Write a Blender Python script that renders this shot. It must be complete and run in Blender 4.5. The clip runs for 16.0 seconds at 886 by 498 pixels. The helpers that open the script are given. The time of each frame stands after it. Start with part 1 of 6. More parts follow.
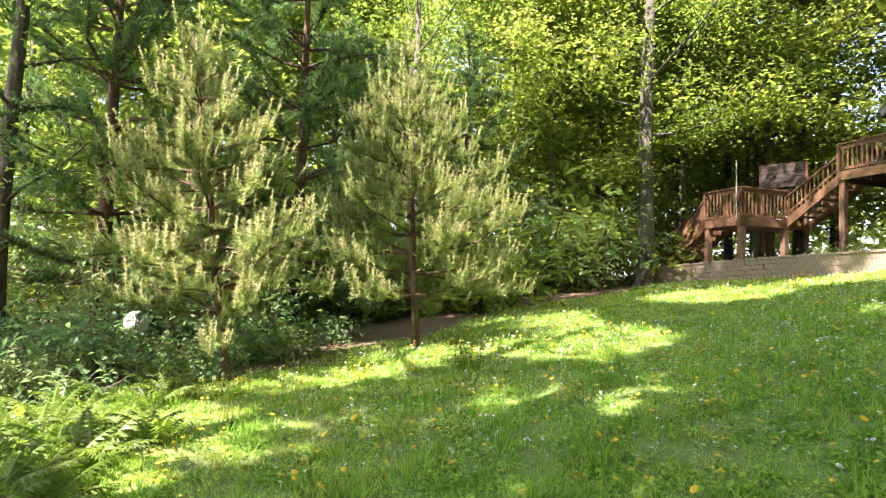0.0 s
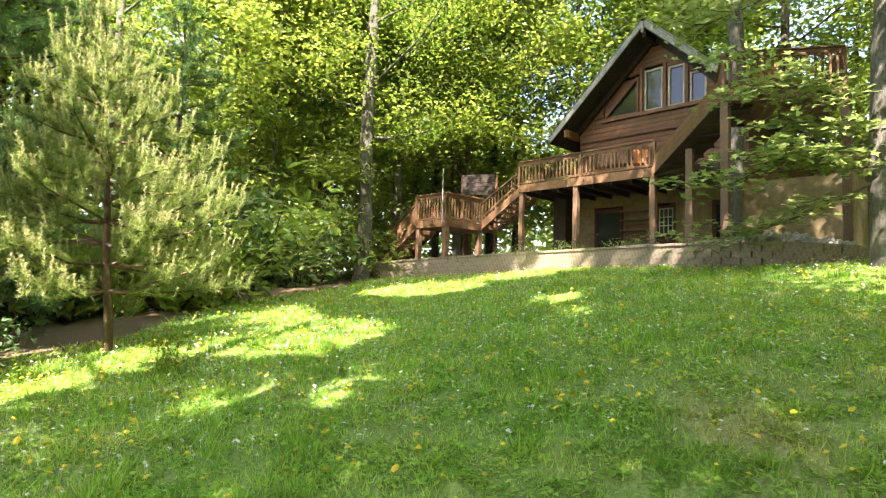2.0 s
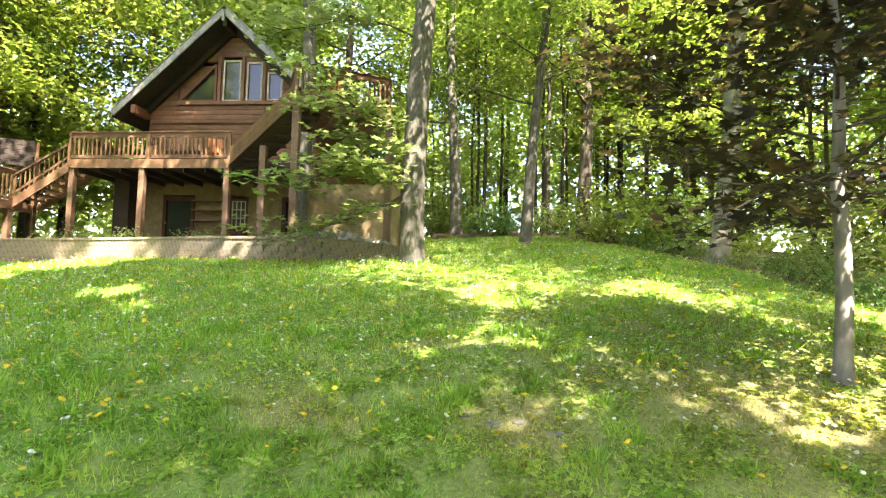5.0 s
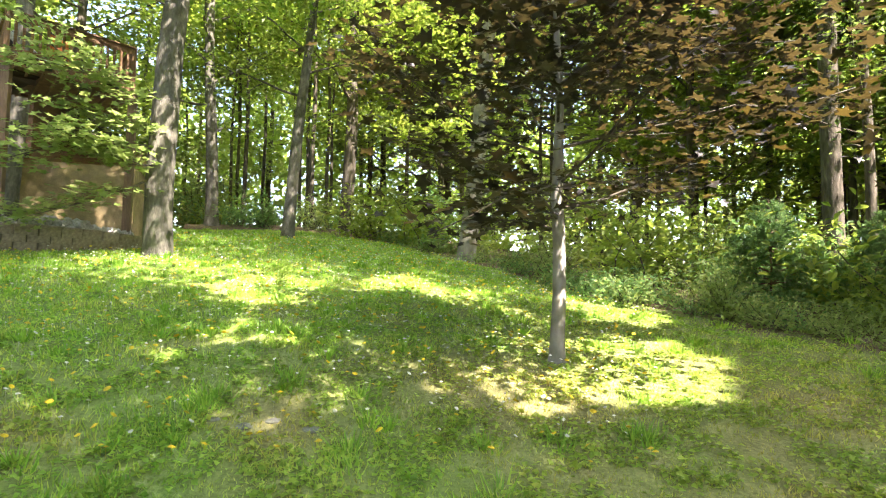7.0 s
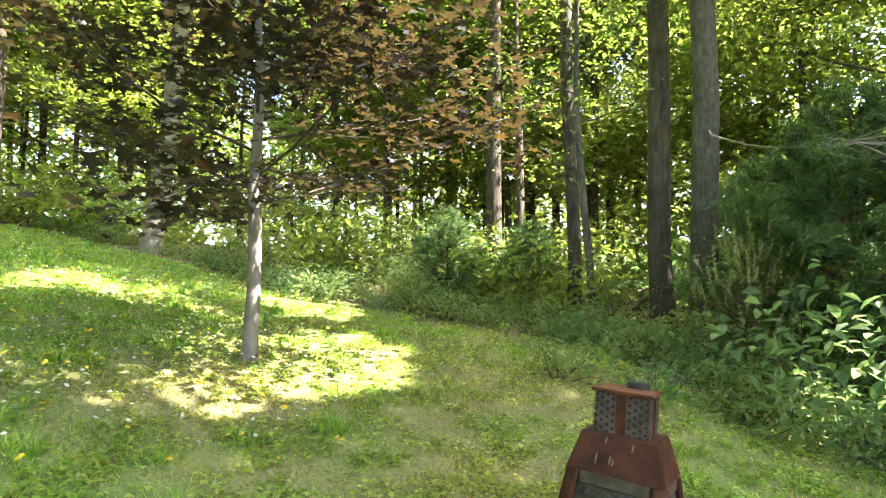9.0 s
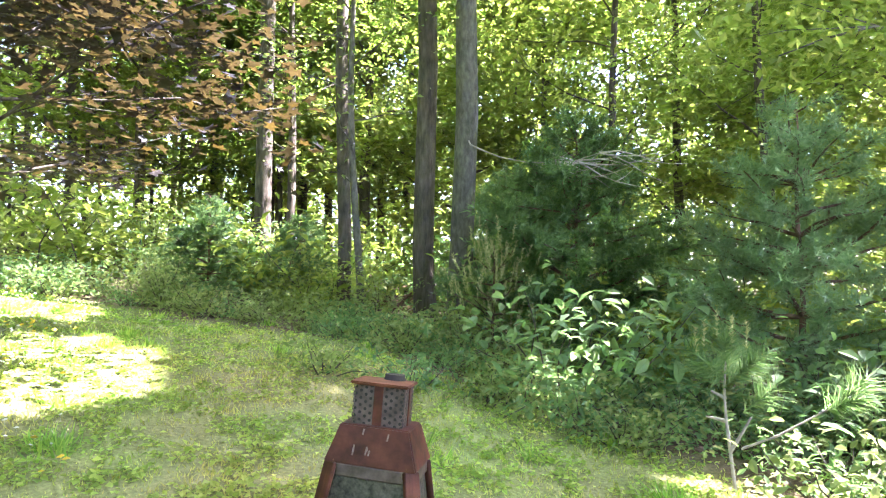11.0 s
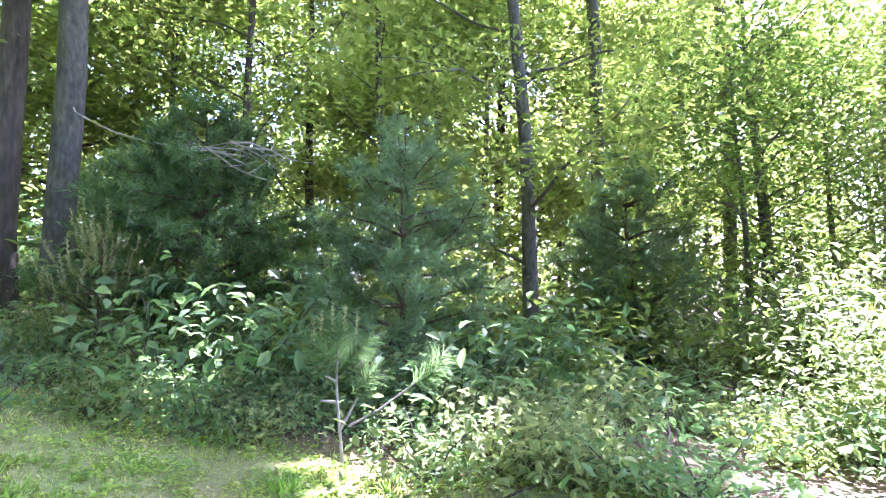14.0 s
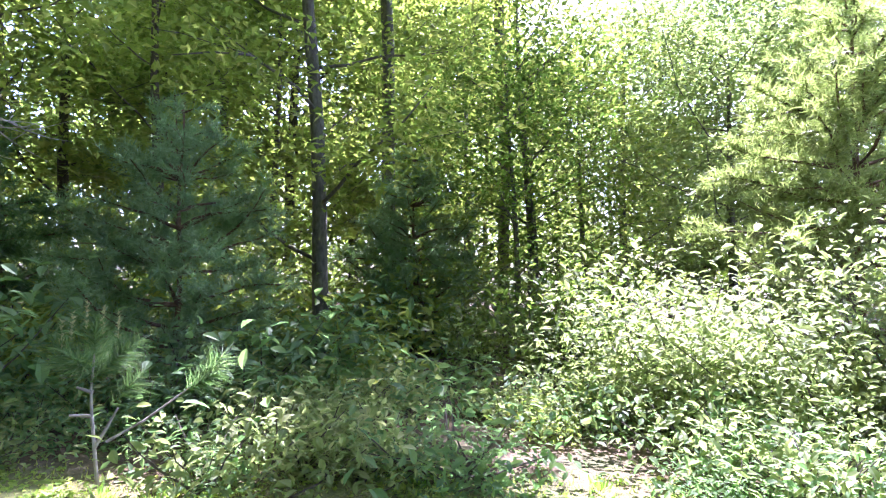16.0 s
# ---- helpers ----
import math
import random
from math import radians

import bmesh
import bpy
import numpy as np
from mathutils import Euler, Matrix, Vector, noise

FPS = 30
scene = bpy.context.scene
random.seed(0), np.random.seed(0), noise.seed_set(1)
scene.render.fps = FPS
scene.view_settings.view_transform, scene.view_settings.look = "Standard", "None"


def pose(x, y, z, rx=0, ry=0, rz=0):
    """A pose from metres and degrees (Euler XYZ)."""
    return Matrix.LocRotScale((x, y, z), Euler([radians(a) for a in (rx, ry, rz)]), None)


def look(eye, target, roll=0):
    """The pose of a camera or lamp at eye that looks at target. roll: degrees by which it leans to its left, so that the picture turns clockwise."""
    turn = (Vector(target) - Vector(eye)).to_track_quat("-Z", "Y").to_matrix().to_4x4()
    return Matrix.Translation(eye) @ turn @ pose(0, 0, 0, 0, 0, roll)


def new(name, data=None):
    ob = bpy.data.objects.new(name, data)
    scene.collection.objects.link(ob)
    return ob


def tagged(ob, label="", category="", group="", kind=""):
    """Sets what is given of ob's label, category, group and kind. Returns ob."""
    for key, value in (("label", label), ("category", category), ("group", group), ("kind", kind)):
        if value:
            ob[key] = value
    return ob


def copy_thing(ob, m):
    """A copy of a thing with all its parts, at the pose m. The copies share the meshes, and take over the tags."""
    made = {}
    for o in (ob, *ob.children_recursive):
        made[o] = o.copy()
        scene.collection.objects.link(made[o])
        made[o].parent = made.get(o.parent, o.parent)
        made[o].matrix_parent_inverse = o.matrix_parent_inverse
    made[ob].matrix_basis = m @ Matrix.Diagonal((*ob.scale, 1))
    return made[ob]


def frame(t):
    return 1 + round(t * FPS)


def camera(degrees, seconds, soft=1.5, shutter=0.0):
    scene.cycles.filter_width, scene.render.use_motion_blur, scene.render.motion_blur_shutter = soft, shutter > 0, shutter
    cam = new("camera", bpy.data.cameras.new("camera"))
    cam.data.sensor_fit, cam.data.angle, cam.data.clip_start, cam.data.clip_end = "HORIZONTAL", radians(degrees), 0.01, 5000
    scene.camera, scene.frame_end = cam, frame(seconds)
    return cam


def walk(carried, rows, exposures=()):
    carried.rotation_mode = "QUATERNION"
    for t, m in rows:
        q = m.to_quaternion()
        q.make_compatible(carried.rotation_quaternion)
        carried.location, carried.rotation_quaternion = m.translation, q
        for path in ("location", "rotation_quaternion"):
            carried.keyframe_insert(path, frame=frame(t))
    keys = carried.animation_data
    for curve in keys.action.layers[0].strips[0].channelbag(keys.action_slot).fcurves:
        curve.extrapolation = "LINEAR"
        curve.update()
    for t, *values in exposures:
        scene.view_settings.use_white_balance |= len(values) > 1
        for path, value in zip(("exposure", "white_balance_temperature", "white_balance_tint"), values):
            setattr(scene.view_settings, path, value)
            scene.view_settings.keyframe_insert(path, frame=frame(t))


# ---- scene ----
# The camera turns on the spot, held a hand's width before the turning point.
cam = camera(74.3, 16.0, soft=1.2)
EYE, REACH = 1.55, 0.1
ROWS = [
    (0, -0.00, 3.58, 1.95),
    (0.5, -7.10, 3.70, 1.85),
    (1, -13.08, 3.77, 1.79),
    (1.5, -20.32, 3.89, 1.77),
    (2, -26.77, 3.96, 1.68),
    (2.5, -33.40, 4.01, 1.60),
    (3, -40.00, 4.07, 1.52),
    (3.5, -46.06, 4.11, 1.50),
    (4, -54.48, 4.22, 1.45),
    (4.5, -60.67, 4.23, 1.30),
    (5, -66.97, 4.24, 1.20),
    (7.5, -97.58, 4.12, 0.54),
    (8, -106.11, 4.09, 0.35),
    (8.5, -112.13, 4.04, 0.26),
    (9, -118.60, 3.97, 0.25),
    (11.5, -146.34, 3.61, 0.32),
    (12, -152.32, 3.53, 0.25),
    (12.5, -157.77, 3.46, 0.27),
    (13, -163.15, 3.40, 0.24),
    (13.5, -169.58, 3.32, 0.24),
    (14, -175.66, 3.22, 0.25),
    (14.5, -180.29, 3.17, 0.24),
    (15, -185.17, 3.09, 0.24),
    (15.5, -190.79, 3.05, 0.33),
    (16, -195.84, 2.97, 0.23),
]


def eye_pose(yaw, pitch, roll):
    a = radians(yaw)
    return pose(-REACH * math.sin(a), REACH * math.cos(a), EYE, 90 + pitch, 0, yaw) @ pose(0, 0, 0, 0, 0, roll)


walk(cam, [(t, eye_pose(yaw, pitch, roll)) for t, yaw, pitch, roll in ROWS],
     exposures=[(0.0, 2.65, 6450, 32), (0.6, 2.82, 6500, 29), (2.5, 2.92, 6800, 22), (5.0, 3.3, 6900, 22), (8.0, 3.12, 6600, 25), (9.0, 3.48, 6450, 28), (11.5, 4.1, 5600, 41), (13.0, 4.1, 5300, 53), (14.5, 3.7, 5100, 55), (16.0, 3.05, 5250, 48)])

# ---- light ----
SUN_AZ, SUN_EL = 138.0, 57.0
world = bpy.data.worlds.new("sky")
scene.world = world
world.use_nodes = True
wn = world.node_tree.nodes
sky = wn.new("ShaderNodeTexSky")
sky.sky_type, sky.sun_disc = "NISHITA", False
sky.sun_elevation, sky.sun_rotation = radians(SUN_EL), radians(-SUN_AZ)
sky.air_density, sky.dust_density = 1.0, 2.5
wn["Background"].inputs["Strength"].default_value = 0.15
world.node_tree.links.new(sky.outputs[0], wn["Background"].inputs["Color"])
sun = new("sun", bpy.data.lights.new("sun", "SUN"))
sun.data.energy, sun.data.angle, sun.data.color = 4.8, radians(0.5), (1.0, 0.93, 0.8)
_d = Vector((-math.sin(radians(SUN_AZ)) * math.cos(radians(SUN_EL)), math.cos(radians(SUN_AZ)) * math.cos(radians(SUN_EL)), math.sin(radians(SUN_EL))))
SUN_DIR = np.array(_d)
sun.matrix_world = look(_d * 60, (0, 0, 0))


# ---- materials ----
def material(name):
    m = bpy.data.materials.new(name)
    m.use_nodes = True
    nt = m.node_tree
    return m, nt, nt.nodes["Principled BSDF"], nt.nodes["Material Output"]


def ramp(nt, fac, stops):
    r = nt.nodes.new("ShaderNodeValToRGB")
    while len(r.color_ramp.elements) < len(stops):
        r.color_ramp.elements.new(0.5)
    for el, (p, c) in zip(r.color_ramp.elements, stops):
        el.position, el.color = p, (*c, 1)
    nt.links.new(fac, r.inputs["Fac"])
    return r.outputs["Color"]


def noise_tex(nt, scale, detail=5, stretch=(1, 1, 1), rough=0.6):
    tc, mp, n = nt.nodes.new("ShaderNodeTexCoord"), nt.nodes.new("ShaderNodeMapping"), nt.nodes.new("ShaderNodeTexNoise")
    mp.inputs["Scale"].default_value = stretch
    n.inputs["Scale"].default_value, n.inputs["Detail"].default_value, n.inputs["Roughness"].default_value = scale, detail, rough
    nt.links.new(tc.outputs["Object"], mp.inputs["Vector"])
    nt.links.new(mp.outputs["Vector"], n.inputs["Vector"])
    return n.outputs["Fac"]


def blend(nt, a, b, fac, mode="MIX"):
    x = nt.nodes.new("ShaderNodeMix")
    x.data_type, x.blend_type = "RGBA", mode
    for sock, v in ((x.inputs[6], a), (x.inputs[7], b), (x.inputs[0], fac)):
        if isinstance(v, (int, float)):
            sock.default_value = v
        elif isinstance(v, tuple):
            sock.default_value = (*v, 1)
        else:
            nt.links.new(v, sock)
    return x.outputs[2]


def relief(nt, bsdf, fac, strength, distance):
    b = nt.nodes.new("ShaderNodeBump")
    b.inputs["Strength"].default_value, b.inputs["Distance"].default_value = strength, distance
    nt.links.new(fac, b.inputs["Height"])
    nt.links.new(b.outputs["Normal"], bsdf.inputs["Normal"])


def leaf_material(name, stops, through_gain, shine=0.45, rough=0.45, patchy=0.0, withered=None):
    """Leaf: a glossy face that lets part of the light through; each leaf has its own tone."""
    m, nt, bsdf, out = material(name)
    geo, info = nt.nodes.new("ShaderNodeNewGeometry"), nt.nodes.new("ShaderNodeObjectInfo")
    add = nt.nodes.new("ShaderNodeMath")
    add.operation = "MULTIPLY_ADD"
    nt.links.new(info.outputs["Random"], add.inputs[0])
    add.inputs[1].default_value = 0.3
    sc = nt.nodes.new("ShaderNodeMath")
    sc.operation = "MULTIPLY"
    nt.links.new(geo.outputs["Random Per Island"], sc.inputs[0])
    sc.inputs[1].default_value = 0.7
    nt.links.new(sc.outputs[0], add.inputs[2])
    tone = add.outputs[0]
    if patchy:
        spots = nt.nodes.new("ShaderNodeMath")
        spots.operation = "MULTIPLY_ADD"
        nt.links.new(noise_tex(nt, 0.8, 4), spots.inputs[0])
        spots.inputs[1].default_value = patchy
        lower = nt.nodes.new("ShaderNodeMath")
        lower.operation = "SUBTRACT"
        nt.links.new(tone, lower.inputs[0])
        lower.inputs[1].default_value = patchy * 0.48
        nt.links.new(lower.outputs[0], spots.inputs[2])
        tone = spots.outputs[0]
    col = ramp(nt, tone, stops)
    if withered:
        dry = nt.nodes.new("ShaderNodeAttribute")
        dry.attribute_name = "dry"
        col = blend(nt, col, ramp(nt, tone, withered), dry.outputs["Fac"])
    nt.links.new(col, bsdf.inputs["Base Color"])
    bsdf.inputs["Roughness"].default_value = rough
    bsdf.inputs["Specular IOR Level"].default_value = shine
    tr, mix = nt.nodes.new("ShaderNodeBsdfTranslucent"), nt.nodes.new("ShaderNodeMixShader")
    nt.links.new(blend(nt, col, through_gain, 1.0, "MULTIPLY"), tr.inputs["Color"])
    mix.inputs["Fac"].default_value = 0.5
    nt.links.new(bsdf.outputs[0], mix.inputs[1])
    nt.links.new(tr.outputs[0], mix.inputs[2])
    nt.links.new(mix.outputs[0], out.inputs["Surface"])
    return m


def wood_material(name, dark, light, scale=6.0, rough=0.7, stretch=(1, 1, 12)):
    m, nt, bsdf, _ = material(name)
    grain, stain = noise_tex(nt, scale, 6, stretch), noise_tex(nt, 1.1, 3)
    info = nt.nodes.new("ShaderNodeObjectInfo")
    col = ramp(nt, grain, [(0.3, dark), (0.7, light)])
    col = blend(nt, col, ramp(nt, stain, [(0.3, (0.55, 0.52, 0.5)), (0.65, (1, 1, 1))]), 1.0, "MULTIPLY")
    col = blend(nt, col, ramp(nt, info.outputs["Random"], [(0, (0.82, 0.82, 0.82)), (1, (1.1, 1.1, 1.1))]), 1.0, "MULTIPLY")
    nt.links.new(col, bsdf.inputs["Base Color"])
    bsdf.inputs["Roughness"].default_value = rough
    relief(nt, bsdf, grain, 0.35, 0.01)
    return m


def plain_material(name, low, high, scale, rough=0.8, metal=0.0, bump=0.3, depth=0.02, stretch=(1, 1, 1)):
    m, nt, bsdf, _ = material(name)
    fine, broad = noise_tex(nt, scale, 8, stretch), noise_tex(nt, scale * 0.13, 3)
    col = ramp(nt, fine, [(0.32, low), (0.68, high)])
    col = blend(nt, col, ramp(nt, broad, [(0.35, (0.7, 0.7, 0.68)), (0.65, (1.08, 1.06, 1.04))]), 1.0, "MULTIPLY")
    nt.links.new(col, bsdf.inputs["Base Color"])
    bsdf.inputs["Roughness"].default_value, bsdf.inputs["Metallic"].default_value = rough, metal
    relief(nt, bsdf, fine, bump, depth)
    return m


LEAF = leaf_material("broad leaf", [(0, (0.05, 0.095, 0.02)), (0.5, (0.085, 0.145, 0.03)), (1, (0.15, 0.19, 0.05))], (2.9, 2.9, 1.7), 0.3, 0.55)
# lighter, yellower copy of LEAF: sunlight in the wood put into the colour
LEAF_WOOD = leaf_material("sun-brightened woodland leaf", [(0, (0.075, 0.12, 0.026)), (0.5, (0.135, 0.19, 0.045)), (1, (0.22, 0.25, 0.075))], (2.7, 2.7, 1.6), 0.35, 0.5)
# palest copy of LEAF, for foliage that should look sunlit
LEAF_LIGHT = leaf_material("sunlit-pale broad leaf", [(0, (0.1, 0.15, 0.045)), (0.5, (0.16, 0.215, 0.075)), (1, (0.25, 0.28, 0.12))], (2.3, 2.3, 1.9), 0.3, 0.55)
LEAF_BLUE = leaf_material("shade leaf", [(0, (0.07, 0.13, 0.06)), (0.5, (0.115, 0.19, 0.085)), (1, (0.17, 0.24, 0.105))], (2.2, 2.5, 1.6), 0.3, 0.55)
LEAF_PURPLE = leaf_material("purple leaf", [(0, (0.025, 0.026, 0.034)), (0.6, (0.039, 0.036, 0.042)), (0.86, (0.046, 0.04, 0.022)), (1, (0.11, 0.078, 0.02))], (1.6, 1.25, 0.35), 0.7, 0.42)
NEEDLE = leaf_material("pine needle", [(0, (0.06, 0.115, 0.05)), (0.5, (0.1, 0.17, 0.075)), (1, (0.16, 0.225, 0.105))], (1.9, 2.1, 1.3), 0.3)
NEEDLE_SOFT = leaf_material("soft blue-green needle", [(0, (0.085, 0.15, 0.08)), (0.5, (0.135, 0.215, 0.115)), (1, (0.2, 0.275, 0.15))], (1.9, 2.1, 1.5), 0.3)
NEEDLE_YOUNG = leaf_material("young pine needle", [(0, (0.12, 0.17, 0.055)), (0.5, (0.2, 0.26, 0.09)), (1, (0.32, 0.36, 0.15))], (1.7, 1.8, 1.2), 0.3)
CANDLE = leaf_material("pine candle", [(0, (0.42, 0.43, 0.2)), (1, (0.58, 0.57, 0.32))], (1.2, 1.2, 1.0), 0.3)
GRASS = leaf_material("grass blade", [(0, (0.084, 0.19, 0.033)), (0.4, (0.16, 0.305, 0.054)), (0.7, (0.26, 0.39, 0.078)), (1, (0.39, 0.45, 0.13))], (2.3, 2.3, 1.4), 0.3, patchy=1.1,
                      withered=[(0, (0.2, 0.22, 0.06)), (0.5, (0.32, 0.31, 0.1)), (1, (0.48, 0.4, 0.18))])
FERN = leaf_material("fern frond", [(0, (0.08, 0.14, 0.02)), (1, (0.15, 0.21, 0.04))], (2.2, 2.3, 1.3), 0.3)
YELLOW = plain_material("yellow petal", (0.65, 0.45, 0.01), (0.8, 0.6, 0.02), 60, 0.6)
WHITE = plain_material("white petal", (0.6, 0.6, 0.52), (0.78, 0.78, 0.7), 60, 0.6)
BARK = plain_material("grey bark", (0.07, 0.068, 0.056), (0.17, 0.165, 0.135), 16, 0.9, 0, 0.7, 0.03, (1, 1, 0.4))
BARK_DARK = plain_material("dark bark", (0.05, 0.043, 0.032), (0.14, 0.122, 0.095), 14, 0.9, 0, 0.9, 0.04, (1, 1, 0.22))
BARK_PALE = plain_material("pale smooth bark", (0.16, 0.15, 0.13), (0.34, 0.32, 0.28), 5, 0.85, 0, 0.5, 0.02, (1, 1, 0.6))
BARK_PINE = plain_material("red-brown pine bark", (0.07, 0.04, 0.025), (0.2, 0.13, 0.085), 14, 0.9, 0, 0.8, 0.02, (1, 1, 0.4))
TWIG = plain_material("dead twig", (0.3, 0.27, 0.25), (0.5, 0.46, 0.43), 20, 0.9)
STAIN = wood_material("stained deck wood", (0.125, 0.066, 0.032), (0.28, 0.155, 0.075))
# deck stain darkened to near black: shade put into the colour
STAIN_SHADE = wood_material("stained wood darkened for shade", (0.026, 0.017, 0.012), (0.06, 0.038, 0.026))
SIDING = wood_material("cedar siding", (0.165, 0.072, 0.03), (0.3, 0.135, 0.058), 5.0, 0.6, (12, 12, 1))
REDWOOD = wood_material("red-brown door", (0.06, 0.018, 0.012), (0.12, 0.035, 0.022))
POST = wood_material("treated post wood", (0.15, 0.085, 0.05), (0.29, 0.18, 0.11))
STUCCO = plain_material("tan stucco", (0.2, 0.155, 0.075), (0.29, 0.23, 0.12), 30, 0.9, 0, 0.4, 0.01)
FASCIA = plain_material("weathered pale fascia", (0.22, 0.22, 0.21), (0.42, 0.42, 0.4), 12, 0.7)
SHINGLE = plain_material("dark shingle", (0.035, 0.036, 0.04), (0.1, 0.1, 0.105), 18, 0.9, 0, 0.6, 0.02)
# near black in place of the shade under the roof and in hollows
SOFFIT = plain_material("shade-dark soffit", (0.02, 0.018, 0.016), (0.05, 0.045, 0.04), 8, 0.8)
BLOCK = plain_material("concrete wall block", (0.19, 0.155, 0.115), (0.3, 0.25, 0.19), 22, 0.95, 0, 0.7, 0.02)
GRAVEL = plain_material("grey stone", (0.24, 0.23, 0.21), (0.55, 0.52, 0.48), 14, 0.9)
EARTH = plain_material("earth and fine gravel", (0.07, 0.06, 0.045), (0.2, 0.175, 0.14), 20, 0.95)
TRIM = plain_material("cream trim paint", (0.5, 0.45, 0.36), (0.62, 0.57, 0.46), 10, 0.5)
STONE_MOSS = plain_material("mossy field stone", (0.1, 0.11, 0.08), (0.3, 0.3, 0.25), 18, 0.9, 0, 0.7, 0.02)
RUST = plain_material("rusty sheet steel", (0.045, 0.016, 0.014), (0.17, 0.055, 0.035), 9, 0.55, 0.45, 0.35, 0.004)
RUST_ORANGE = plain_material("orange rusted lid", (0.12, 0.04, 0.02), (0.3, 0.11, 0.06), 12, 0.65, 0.25, 0.35, 0.004)
SOOT = plain_material("sooty steel mesh", (0.03, 0.028, 0.024), (0.15, 0.14, 0.115), 40, 0.6, 0.5, 0.5, 0.004)
ASH = plain_material("pale ash streak", (0.16, 0.1, 0.085), (0.36, 0.28, 0.25), 30, 0.9)
PLASTIC = plain_material("grey white plastic", (0.4, 0.43, 0.46), (0.52, 0.55, 0.58), 8, 0.4)
ORANGE = plain_material("orange fabric", (0.5, 0.14, 0.04), (0.65, 0.22, 0.07), 20, 0.8)
GLASS, _nt, _b, _o = material("window glass")
_b.inputs["Base Color"].default_value = (0.02, 0.025, 0.03, 1)
_b.inputs["Roughness"].default_value = 0.03
_b.inputs["Specular IOR Level"].default_value = 0.45

# ground: lawn soil and thatch, passing into brown leaf litter under the trees
SOIL, _nt, _b, _o = material("lawn and forest floor")
_at = _nt.nodes.new("ShaderNodeAttribute")
_at.attribute_name = "lawn"
_n1, _n2 = noise_tex(_nt, 1.2, 6), noise_tex(_nt, 30, 6)
_grass = ramp(_nt, _n2, [(0.3, (0.065, 0.125, 0.02)), (0.55, (0.155, 0.25, 0.046)), (0.75, (0.23, 0.31, 0.09))])
_dry = ramp(_nt, _n2, [(0.3, (0.13, 0.12, 0.05)), (0.55, (0.24, 0.22, 0.085)), (0.75, (0.4, 0.33, 0.17))])
_da = _nt.nodes.new("ShaderNodeAttribute")
_da.attribute_name = "dry"
_lawn = blend(_nt, _grass, _dry, _da.outputs["Fac"])
_litter = ramp(_nt, _n2, [(0.3, (0.05, 0.035, 0.022)), (0.55, (0.13, 0.085, 0.05)), (0.75, (0.26, 0.18, 0.11))])
_litter = blend(_nt, _litter, (0.05, 0.08, 0.02), ramp(_nt, _n1, [(0.45, (0, 0, 0)), (0.7, (0.7, 0.7, 0.7))]))
_nt.links.new(blend(_nt, _litter, _lawn, _at.outputs["Fac"]), _b.inputs["Base Color"])
_b.inputs["Roughness"].default_value = 0.95
relief(_nt, _b, _n2, 0.6, 0.04)


# ---- building blocks ----
def mesh_of(name, verts, faces, mat, smooth=False):
    me = bpy.data.meshes.new(name)
    me.from_pydata([tuple(v) for v in verts] if not isinstance(verts, np.ndarray) else verts.tolist(), [], faces if isinstance(faces, list) else faces.tolist())
    for m in (mat if isinstance(mat, (list, tuple)) else [mat]):
        me.materials.append(m)
    if smooth:
        me.shade_smooth()
    return me


def part(name, me, parent, label=""):
    ob = new(name, me)
    ob.parent = parent
    return tagged(ob, label)


def thing(name, at, label, category, group="", kind="", turn=0.0):
    ob = new(name)
    ob.matrix_world = pose(*at, 0, 0, turn)
    return tagged(ob, label, category, group, kind)


def bm_part(name, bm, mat, parent, label="", smooth=False):
    me = bpy.data.meshes.new(name)
    bm.to_mesh(me)
    bm.free()
    me.materials.append(mat)
    if smooth:
        me.shade_smooth()
    return part(name, me, parent, label)


def box_mesh(name, size, mat, bevel=0.008):
    bm = bmesh.new()
    bmesh.ops.create_cube(bm, size=1, matrix=Matrix.Diagonal((*size, 1)))
    if bevel:
        bmesh.ops.bevel(bm, geom=bm.edges[:], offset=min(bevel, min(size) * 0.3), segments=1, affect="EDGES")
    me = bpy.data.meshes.new(name)
    bm.to_mesh(me)
    bm.free()
    me.materials.append(mat)
    return me


def prism(name, outline, lo, hi, mat, axis="z"):
    """A solid whose outline, a list of (u, v), is drawn out from lo to hi along the axis."""
    n = len(outline)
    put = {"z": lambda u, v, w: (u, v, w), "y": lambda u, v, w: (u, w, v), "x": lambda u, v, w: (w, u, v)}[axis]
    verts = [put(u, v, w) for w in (lo, hi) for u, v in outline]
    faces = [list(range(n)), list(range(n, 2 * n))] + [[i, (i + 1) % n, n + (i + 1) % n, n + i] for i in range(n)]
    bm = bmesh.new()
    vs = [bm.verts.new(v) for v in verts]
    for f in faces:
        bm.faces.new([vs[i] for i in f])
    bmesh.ops.recalc_face_normals(bm, faces=bm.faces[:])
    me = bpy.data.meshes.new(name)
    bm.to_mesh(me)
    bm.free()
    me.materials.append(mat)
    return me


